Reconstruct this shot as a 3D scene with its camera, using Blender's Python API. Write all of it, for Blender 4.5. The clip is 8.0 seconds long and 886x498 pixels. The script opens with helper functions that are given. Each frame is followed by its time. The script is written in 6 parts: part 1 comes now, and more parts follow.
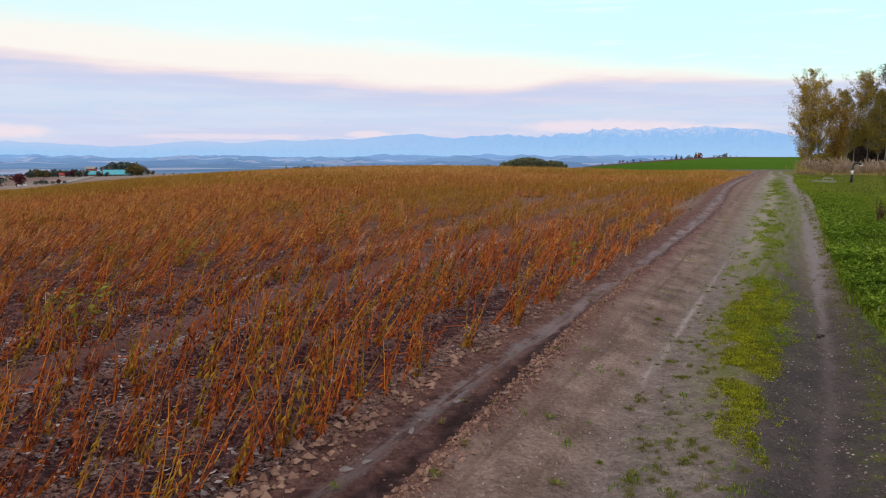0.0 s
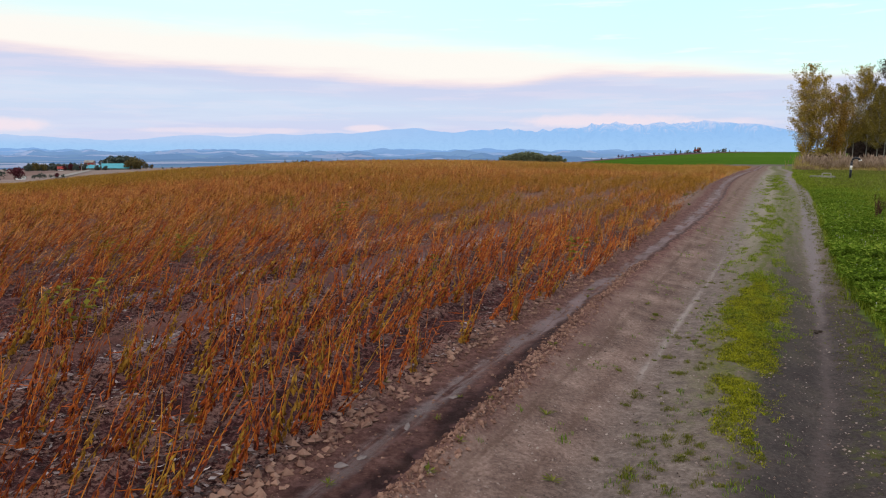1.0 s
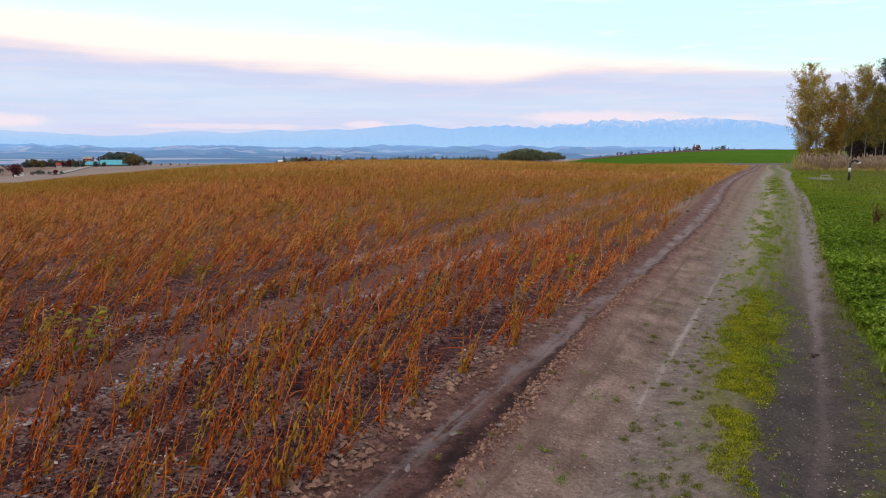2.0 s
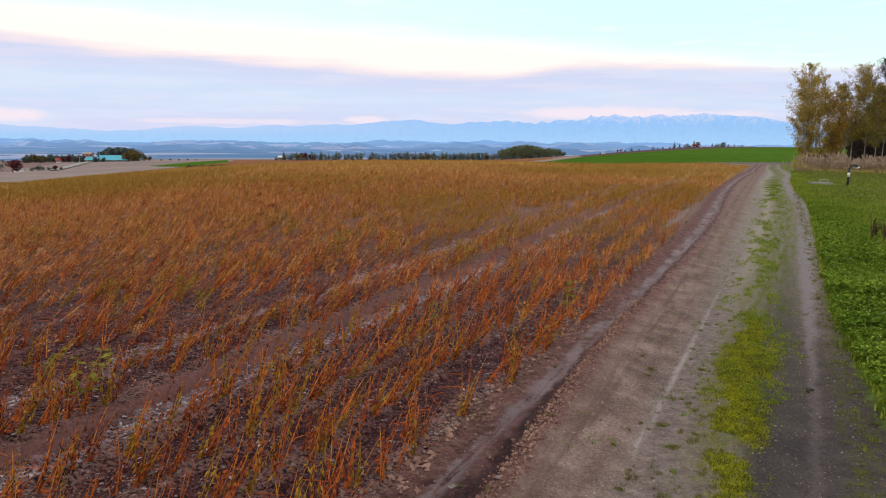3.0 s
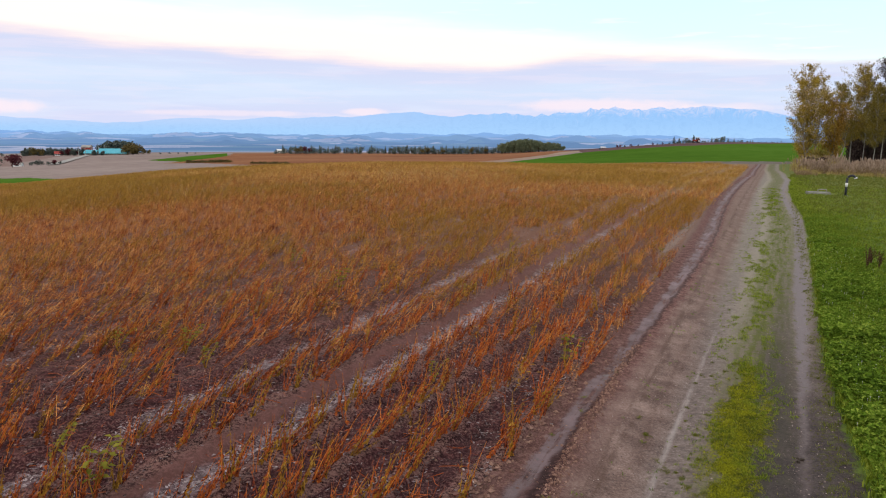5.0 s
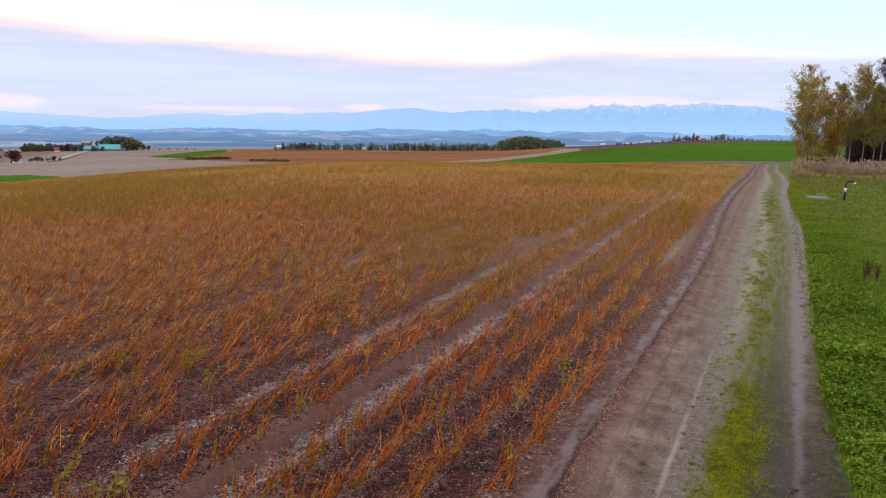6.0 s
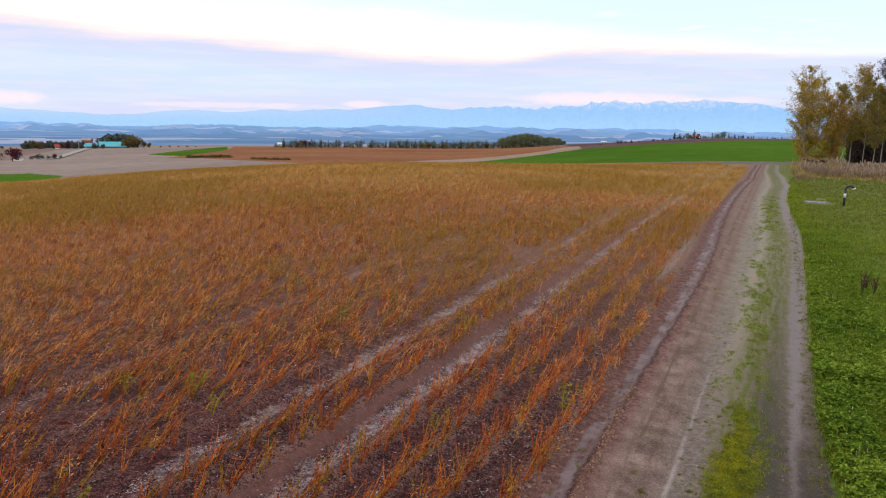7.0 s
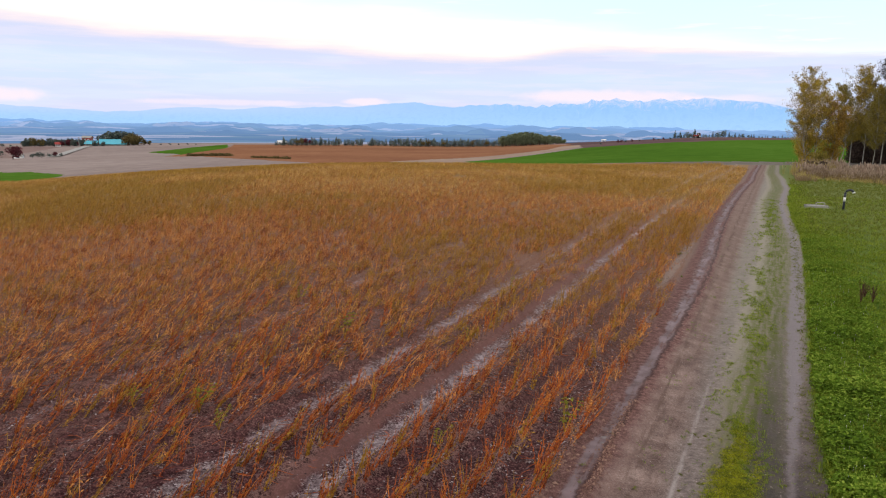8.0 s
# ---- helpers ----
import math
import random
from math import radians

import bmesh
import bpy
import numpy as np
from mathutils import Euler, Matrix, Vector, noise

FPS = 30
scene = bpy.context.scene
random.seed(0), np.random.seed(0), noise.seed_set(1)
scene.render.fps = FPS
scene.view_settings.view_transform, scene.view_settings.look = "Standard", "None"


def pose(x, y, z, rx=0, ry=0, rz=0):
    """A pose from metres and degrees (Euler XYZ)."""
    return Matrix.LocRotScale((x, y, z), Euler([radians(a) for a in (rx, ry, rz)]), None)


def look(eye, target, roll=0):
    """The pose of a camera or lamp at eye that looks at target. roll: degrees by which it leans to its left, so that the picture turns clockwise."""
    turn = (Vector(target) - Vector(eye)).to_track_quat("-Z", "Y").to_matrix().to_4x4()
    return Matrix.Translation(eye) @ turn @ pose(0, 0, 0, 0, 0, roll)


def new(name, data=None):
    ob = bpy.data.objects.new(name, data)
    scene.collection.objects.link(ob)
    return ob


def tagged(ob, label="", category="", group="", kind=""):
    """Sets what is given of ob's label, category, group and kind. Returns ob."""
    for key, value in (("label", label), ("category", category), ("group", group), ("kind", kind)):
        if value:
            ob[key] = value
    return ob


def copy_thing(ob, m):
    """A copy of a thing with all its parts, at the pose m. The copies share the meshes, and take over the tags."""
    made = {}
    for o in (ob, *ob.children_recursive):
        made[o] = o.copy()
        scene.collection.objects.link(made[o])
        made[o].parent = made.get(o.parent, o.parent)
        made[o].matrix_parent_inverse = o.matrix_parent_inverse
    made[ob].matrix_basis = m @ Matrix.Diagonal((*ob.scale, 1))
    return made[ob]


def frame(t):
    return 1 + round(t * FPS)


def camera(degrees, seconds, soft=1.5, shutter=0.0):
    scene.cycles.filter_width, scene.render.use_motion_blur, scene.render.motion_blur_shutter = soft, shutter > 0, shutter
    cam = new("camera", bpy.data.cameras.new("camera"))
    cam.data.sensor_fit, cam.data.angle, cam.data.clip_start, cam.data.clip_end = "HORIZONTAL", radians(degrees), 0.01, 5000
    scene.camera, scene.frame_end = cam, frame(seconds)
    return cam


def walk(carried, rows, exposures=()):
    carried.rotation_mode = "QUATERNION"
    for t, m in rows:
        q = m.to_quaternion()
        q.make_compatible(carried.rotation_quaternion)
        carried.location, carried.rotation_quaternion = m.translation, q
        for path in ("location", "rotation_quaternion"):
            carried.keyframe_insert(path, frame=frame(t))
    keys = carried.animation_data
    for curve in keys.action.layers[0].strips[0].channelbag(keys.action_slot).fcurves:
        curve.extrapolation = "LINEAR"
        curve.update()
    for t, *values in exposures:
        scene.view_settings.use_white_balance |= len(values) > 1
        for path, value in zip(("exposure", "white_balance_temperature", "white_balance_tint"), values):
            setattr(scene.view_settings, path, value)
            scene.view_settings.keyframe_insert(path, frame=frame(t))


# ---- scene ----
cam = camera(61.9, 8.0, soft=1.1)
PATH = [
    (0, (0.022, -0.249, 1.635), (0.022, 1.735, 1.38), 0.10),
    (0.5, (0.033, -0.239, 1.628), (0.036, 1.744, 1.367), 0.10),
    (1, (0.039, -0.227, 1.639), (0.042, 1.755, 1.369), 0.20),
    (1.5, (0.032, -0.225, 1.744), (0.037, 1.756, 1.469), 0.20),
    (3, (0.03, -0.252, 2.317), (0.037, 1.727, 2.025), 0.40),
    (3.5, (0.03, -0.268, 2.535), (0.037, 1.71, 2.237), 0.40),
    (4, (0.021, -0.298, 2.756), (0.029, 1.679, 2.454), 0.50),
    (4.5, (0.014, -0.305, 2.96), (0.021, 1.671, 2.653), 0.50),
    (5, (0.012, -0.302, 3.16), (0.021, 1.673, 2.848), 0.50),
    (6.5, (-0.002, -0.369, 3.75), (0.008, 1.604, 3.423), 0.70),
    (7, (-0.015, -0.413, 3.962), (-0.006, 1.56, 3.631), 0.70),
    (7.5, (-0.042, -0.445, 4.17), (-0.033, 1.527, 3.835), 0.80),
    (8, (-0.063, -0.498, 4.239), (-0.054, 1.474, 3.902), 0.80),
]
walk(cam, [(t, look(eye, target, roll)) for t, eye, target, roll in PATH], exposures=((0, -.12), (1.5, -.06), (3.5, .01), (5.2, .05), (8, .1)))

# ---- world and sun ----
world = bpy.data.worlds.new("world")
scene.world = world
world.use_nodes = True


class Graph:
    """Short hand for node trees: values may be numbers, tuples or sockets."""

    def __init__(self, tree):
        self.tree = tree

    def n(self, kind, out=0, props=(), **ins):
        node = self.tree.nodes.new("ShaderNode" + kind)
        props = dict(props)
        if "operation" in props:
            node.operation = props["operation"]
        if "use_clamp" in props:
            node.use_clamp = props["use_clamp"]
        if "interpolation_type" in props:
            node.interpolation_type = props["interpolation_type"]
        if "sky_type" in props:
            node.sky_type, node.sun_disc = props["sky_type"], props["sun_disc"]
            node.sun_elevation, node.sun_rotation, node.dust_density = props["sun_elevation"], props["sun_rotation"], props["dust_density"]
        for key, value in ins.items():
            self.put(node.inputs[int(key[1:])] if key[0] == "i" and key[1:].isdigit() else node.inputs[key.replace("_", " ")], value)
        return node.outputs[out]

    def put(self, socket, value):
        if isinstance(value, bpy.types.NodeSocket):
            self.tree.links.new(value, socket)
        elif isinstance(value, tuple) and len(value) == 3 and socket.type == "RGBA":
            socket.default_value = (*value, 1)
        else:
            socket.default_value = value

    def m(self, op, a, b=0.0, c=0.0, clamp=False):
        return self.n("Math", props=(("operation", op), ("use_clamp", clamp)), i0=a, i1=b, i2=c)

    def step(self, value, lo, hi):
        return self.n("MapRange", props=(("interpolation_type", "SMOOTHSTEP"),), i0=value, i1=lo, i2=hi, i3=0.0, i4=1.0)

    def mix(self, fac, a, b):
        node = self.tree.nodes.new("ShaderNodeMix")
        node.data_type = "RGBA"
        for socket, value in ((node.inputs[0], fac), (node.inputs[6], a), (node.inputs[7], b)):
            self.put(socket, value)
        return node.outputs[2]

    def noise(self, vec, scale, detail=3.0, rough=0.55, out=0):
        return self.n("TexNoise", out, Vector=vec, Scale=scale, Detail=detail, Roughness=rough)

    def vec(self, x, y, z):
        return self.n("CombineXYZ", i0=x, i1=y, i2=z)

    def ramp(self, fac, stops, interp="LINEAR"):
        node = self.tree.nodes.new("ShaderNodeValToRGB")
        node.color_ramp.interpolation = interp
        el = node.color_ramp.elements
        while len(el) < len(stops):
            el.new(0.5)
        for e, (p, c) in zip(el, stops):
            e.position, e.color = p, (*c, 1) if isinstance(c, tuple) else (c, c, c, 1)
        self.put(node.inputs[0], fac)
        return node.outputs[0]


# Dusk sky: a thin high sheet of cloud under a clear blue sky, lavender stratus below it.
wg = Graph(world.node_tree)
d = wg.n("TexCoord")
sx, sy, sz = (wg.n("SeparateXYZ", k, i0=d) for k in range(3))
streak = wg.noise(wg.vec(wg.m("MULTIPLY", sx, 2.2), wg.m("MULTIPLY", sy, 2.2), wg.m("MULTIPLY", sz, 22.0)), 2.2, 6.0, 0.55)
fine = wg.noise(wg.vec(wg.m("MULTIPLY", sx, 4.0), wg.m("MULTIPLY", sy, 4.0), wg.m("MULTIPLY", sz, 48.0)), 2.2, 6.0, 0.6)
wob = wg.m("ADD", wg.m("MULTIPLY", wg.m("SUBTRACT", streak, 0.5), 0.022), wg.m("MULTIPLY", wg.m("SUBTRACT", fine, 0.5), 0.014))


def along(points):
    """A height of the sky that changes from west to east."""
    f = wg.ramp(wg.m("ADD", sx, 0.55), [(x + .55, z * 5) for x, z in points], "B_SPLINE")
    return wg.m("MULTIPLY", f, 0.2)


# lower and upper edge of the bright cloud band
edge = wg.m("ADD", wg.m("SUBTRACT", sz, along(((-.55, .112), (-.34, .101), (-.13, .089), (.02, .080), (.1, .080), (.16, .092), (.24, .091), (.40, .083)))), wob)
band = wg.m("ADD", wg.m("SUBTRACT", sz, along(((-.55, .150), (-.3, .142), (-.1, .137), (.05, .128), (.15, .118), (.25, .107), (.36, .094), (.44, .082)))), wg.m("MULTIPLY", wob, 1.3))
nishita = wg.n("TexSky", props=(("sky_type", "NISHITA"), ("sun_disc", False), ("sun_elevation", radians(4)), ("sun_rotation", radians(215)), ("dust_density", 0.5)))
clear = wg.mix(wg.step(sx, -0.35, 0.35), (0.74, 0.97, 1.02), (0.58, 0.94, 1.0))
clear = wg.mix(wg.m("MULTIPLY", wg.step(fine, 0.56, 0.72), 0.35), clear, (1.0, 0.98, 0.98))
clear = wg.mix(wg.step(sz, 0.19, 0.42), clear, (0.82, 0.77, 0.79))
clear = wg.mix(0.08, clear, nishita)
white = wg.mix(wg.step(edge, 0.0, 0.016), (1.0, 0.84, 0.86), (1.06, 1.02, 0.96))
upper = wg.mix(wg.step(band, -0.012, 0.022), white, clear)
low = wg.mix(wg.step(sz, 0.018, 0.055), (0.68, 0.72, 0.94), (0.66, 0.77, 0.965))
low = wg.mix(wg.step(edge, -0.035, -0.004), low, (0.67, 0.72, 0.93))
low = wg.mix(wg.m("MULTIPLY", wg.step(fine, 0.47, 0.66), 0.22), low, (0.95, 0.83, 0.93))
low = wg.mix(wg.m("MULTIPLY", wg.step(streak, 0.52, 0.36), 0.45), low, (0.74, 0.83, 0.99))
cloud = wg.mix(wg.step(edge, -0.006, 0.008), low, upper)
puff = wg.noise(wg.vec(wg.m("MULTIPLY", sx, 16.0), wg.m("MULTIPLY", sy, 16.0), wg.m("MULTIPLY", sz, 30.0)), 1.6, 6.0, 0.6)


def bank(x, z, wide, tall):
    """A low bank of evening cloud on the horizon."""
    u_, v_ = wg.m("DIVIDE", wg.m("SUBTRACT", sx, x), wide), wg.m("DIVIDE", wg.m("SUBTRACT", sz, z), tall)
    return wg.step(wg.m("ADD", wg.m("ADD", wg.m("MULTIPLY", u_, u_), wg.m("MULTIPLY", v_, v_)), wg.m("MULTIPLY_ADD", puff, 2.4, -1.2)), 1.5, 0.1)


for x, z, wide, tall, much in ((-.51, .026, .05, .009, .8), (-.10, .026, .03, .005, .7), (.21, .036, .11, .009, .75), (.36, .033, .06, .006, .5), (-.27, .022, .12, .004, .5)):
    cloud = wg.mix(wg.m("MULTIPLY", bank(x, z, wide, tall), much), cloud, (1.0, 0.85, 0.91))
bg = world.node_tree.nodes["Background"]
wg.put(bg.inputs[0], cloud)
bg.inputs[1].default_value = 1.0
sun = new("sun", bpy.data.lights.new("sun", "SUN"))
sun.data.energy, sun.data.angle, sun.data.color = 0.9, radians(40), (1.0, 0.80, 0.64)
sun.matrix_world = look((0, 0, 50), (30, 50, 0))


# ---- noise and terrain ----
def vnoise(x, y, seed=0):
    x, y = np.asarray(x, float), np.asarray(y, float)
    ix, iy = np.floor(x), np.floor(y)
    fx, fy = x - ix, y - iy
    fx, fy = fx * fx * (3 - 2 * fx), fy * fy * (3 - 2 * fy)

    def h(a, b):
        s = np.sin(a * 127.1 + b * 311.7 + seed * 74.7) * 43758.5453
        return s - np.floor(s)
    return (h(ix, iy) * (1 - fx) + h(ix + 1, iy) * fx) * (1 - fy) + (h(ix, iy + 1) * (1 - fx) + h(ix + 1, iy + 1) * fx) * fy - 0.5


def fbm(x, y, seed=0, octaves=4):
    return sum(vnoise(np.asarray(x) * 2 ** k, np.asarray(y) * 2 ** k, seed + k) * 0.5 ** k for k in range(octaves))


# Height along three directions: the hollow with the farm, the crest of the bean field, the rise of the green field.
LEFT = ((0, 27, 55, 80, 105, 150, 200, 300, 480, 700, 1200, 2500, 4900),
        (0, -.13, -.95, -2.12, -3.85, -6, -6.9, -9.3, -11.7, -15, -21, -24, -34))
MIDDLE = ((0, 25, 52, 76, 95, 130, 420, 600, 1200, 2500, 4900),
          (0, .18, .67, .08, -1.15, -2.9, -9.2, -13, -20, -24, -34))
RIGHT = ((0, 22, 35, 46, 62, 92, 104, 220, 260, 450, 700, 1200, 2500, 4900),
         (0, -.02, .16, .22, .05, -.45, -.45, 1.05, 1.0, -2.0, -8, -18, -24, -34))


# Lanes run along u (heading 24.4 degrees), v is across them to the right.
CO, SI = math.cos(radians(24.4)), math.sin(radians(24.4))


def height(x, y):
    x, y = np.asarray(x, float), np.asarray(y, float)
    r, a = np.hypot(x, y), np.degrees(np.arctan2(x, y))
    to_left = np.clip(-a / 30, 0, 1) ** 2
    to_right = np.clip(a / 22, 0, 1)
    to_right = to_right * to_right * (3 - 2 * to_right)
    z = 0
    for f in (.86, .93, 1, 1.07, 1.14):
        left, mid, right = (np.interp(r * f, *p) for p in (LEFT, MIDDLE, RIGHT))
        z = z + (mid + to_left * (left - mid) + to_right * (right - mid)) / 5
    behind = np.clip((np.abs(a) - 60) / 60, 0, 1)
    z = z * (1 - behind) - .11 * np.exp(-((x - 4.5) ** 2 + (y - 9) ** 2) / 64)
    # the bean field lies a little above the track, most of all along its edge
    u, v = x * SI + y * CO, x * CO - y * SI
    side, on, off, out = (q * q * (3 - 2 * q) for q in (np.clip((-.7 - v) / 1.0, 0, 1), np.clip((u - 8) / 13, 0, 1), np.clip((47 - u) / 20, 0, 1), np.clip((24 + v) / 18, 0, 1)))
    z = z + (.115 + .085 * on) * side * off * (.35 + .65 * out) * np.clip((u + 5) / 4, 0, 1)
    hills = np.clip((r - 900) / 1700, 0, 1) * (30 * fbm(x / 330, y / 420, 5) + 9 * fbm(x / 110, y / 110, 9))
    return z + hills


def to_uv(x, y):
    return x * SI + y * CO, x * CO - y * SI


def to_xy(u, v):
    return u * SI + v * CO, u * CO - v * SI


ROW, FIRST_ROW, WIDE_ROW = 0.64, -2.13, -6.45
ROWS = [FIRST_ROW, -2.75, -3.37, -3.97, -4.93, -5.46] + [WIDE_ROW - ROW * k for k in range(144)]
GULLY = ((0, 3, 4.5, 6, 7.5, 10, 12, 15, 20, 24, 28, 33, 40, 48, 55, 65, 80), (-1.66, -1.66, -1.66, -1.71, -1.77, -1.71, -1.69, -1.59, -1.56, -1.61, -1.73, -1.86, -1.93, -1.92, -1.8, -1.68, -1.85))
FIELD_EDGE = ((0, 20, 30, 65, 86, 95), (-1.98, -2.02, -2.25, -2.4, -2.7, -2.95))
BEND = ((0, 7.5, 9, 12, 16, 25, 36, 100), (0, .02, .06, .09, .07, .05, -.02, -.02))
BANK = ((0, 3, 5, 6, 8, 9.5, 12), (.25, .26, .2, .21, .2, .09, .09))
LINE = ((0, 5.5, 7.5, 10, 12.7, 15, 18, 40), (-.74, -.74, -.71, -.66, -.6, -.54, -.5, -.5))
FOOTPATH = ((0, 4, 6, 10, 19, 25, 30, 36, 43, 48, 55, 67, 80), (.35, .42, .57, .65, .83, .96, .96, .68, .50, .62, .83, .6, .15))
EDGE = ((0, 7.5, 9, 11, 14, 19, 23, 27, 31, 36, 43, 48, 55, 67, 80), (1.2, 1.13, 1.05, .97, .99, 1.07, 1.13, 1.18, 1.16, .95, .80, .88, 1.06, .92, .4))
WHEELINGS = (-4.42, -5.88, -9.3)


def bump_at(v, centre, wide):
    return np.exp(-((v - centre) / wide) ** 2)


def relief(u, v):
    wav = .12 * vnoise(u * .7, v * .7, 21)
    gully, path = np.interp(u, *GULLY) + wav * .7, np.interp(u, *FOOTPATH)
    field = np.clip((-1.95 - v) / .25, 0, 1)
    fade, calm = np.clip((11 - u) / 5, 0, 1), np.clip((30 - u) / 18, .0, 1)
    vr = v - np.interp(u, *BEND)
    turn = np.where(vr > WIDE_ROW, np.interp(-vr, [-q for q in ROWS[:7]], range(7)), (WIDE_ROW - vr) / ROW)
    rows = .035 * np.cos(2 * math.pi * turn) * np.clip((v + 6.2) / 1.5, .1, 1) + .07 * fbm(u * 3, v * 3, 3, 2) * calm + .05 * vnoise(u * 14, v * 14, 31) * fade
    for w in WHEELINGS:
        rows = rows - .05 * bump_at(vr, w, .2)
    z = field * (rows + .03)
    z = z - .035 * bump_at(v, gully, .15) * (.8 + .5 * vnoise(u * .8, v * 0, 8)) - .012 * bump_at(v, gully - .2, .2)
    z = z - .03 * bump_at(v, gully + .15, .06) * np.clip(4.8 - u, 0, 1)
    z = z + .035 * bump_at(v, gully + np.interp(u, *BANK) + .02, .07) * (.8 + 1.3 * vnoise(u * 2.5, v * 6, 12)) * np.clip((14 - u) / 8, .25, 1)
    z = z + .03 * bump_at(v, gully, .14) * (vnoise(u * 2.6, v * 7, 13) + .5 * vnoise(u * 7, v * 12, 17)) * calm
    z = z - .035 * bump_at(v, path, .14) + .025 * bump_at(v, 0, .3) - .02 * bump_at(v, -.68, .12)
    road = (1 - field) * (.012 * fbm(u * .6, v * 3, 14, 3) * calm + .014 * vnoise(u * 15, v * 15, 15) * fade + .009 * vnoise(u * 31, v * 31, 16) * np.clip((6 - u) / 2, 0, 1))
    grass = np.clip((v - np.interp(u, *EDGE) + .04) / .3, 0, 1) * (.05 + .05 * fbm(u * 1.2, v * 1.2, 18, 2) * calm)
    return z + road + grass


def surface(x, y):
    u, v = to_uv(x, y)
    near = np.clip((62 - u) / 6, 0, 1) * np.clip((u + 5) / 2, 0, 1)
    return height(x, y) + relief(u, v) * near


# ---- materials ----
def material(name, rough=0.85, spec=0.3):
    m = bpy.data.materials.new(name)
    m.use_nodes = True
    g = Graph(m.node_tree)
    b = m.node_tree.nodes["Principled BSDF"]
    b.inputs["Roughness"].default_value, b.inputs["Specular IOR Level"].default_value = rough, spec
    return m, g, b


def add_bump(g, b, heights, strength, distance):
    g.put(b.inputs["Normal"], g.n("Bump", Strength=strength, Distance=distance, Height=heights))


def varied(name, dark, mid, light, scale=6.0, rough=0.85, bump=0.3, depth=0.01, pick="island", sheer=0.0, spec=0.25, contrast=1.0, broad=.13, clump=.5):
    """Three tones mixed by each piece's own random value and by grain and stains in its own space."""
    m, g, b = material(name, rough, spec)
    p = g.n("TexCoord", 3)
    rnd = g.n("NewGeometry", 8) if pick == "island" else g.m("ADD", g.m("MULTIPLY", g.n("NewGeometry", 8), .7), g.m("MULTIPLY", g.n("ObjectInfo", 5), .5))
    fine, coarse = g.noise(p, scale, 4.0), g.noise(p, scale * broad, 3.0)
    f = g.m("ADD", g.m("MULTIPLY", rnd, .5), g.m("ADD", g.m("MULTIPLY", fine, .6), g.m("MULTIPLY", coarse, clump)))
    g.put(b.inputs["Base Color"], g.ramp(g.m("MULTIPLY_ADD", f, contrast, .5 - (.55 + .5 * clump) * contrast), ((.12, dark), (.5, mid), (.9, light))))
    g.put(b.inputs["Roughness"], g.m("MULTIPLY_ADD", fine, .3, rough - .15))
    if bump:
        add_bump(g, b, fine, bump, depth)
    if sheer:
        b.inputs["Transmission Weight"].default_value = 0
        t = g.n("BsdfTranslucent", Color=mid)
        out = m.node_tree.nodes["Material Output"]
        g.put(out.inputs[0], g.n("MixShader", i0=sheer, i1=b.outputs[0], i2=t))
    return m


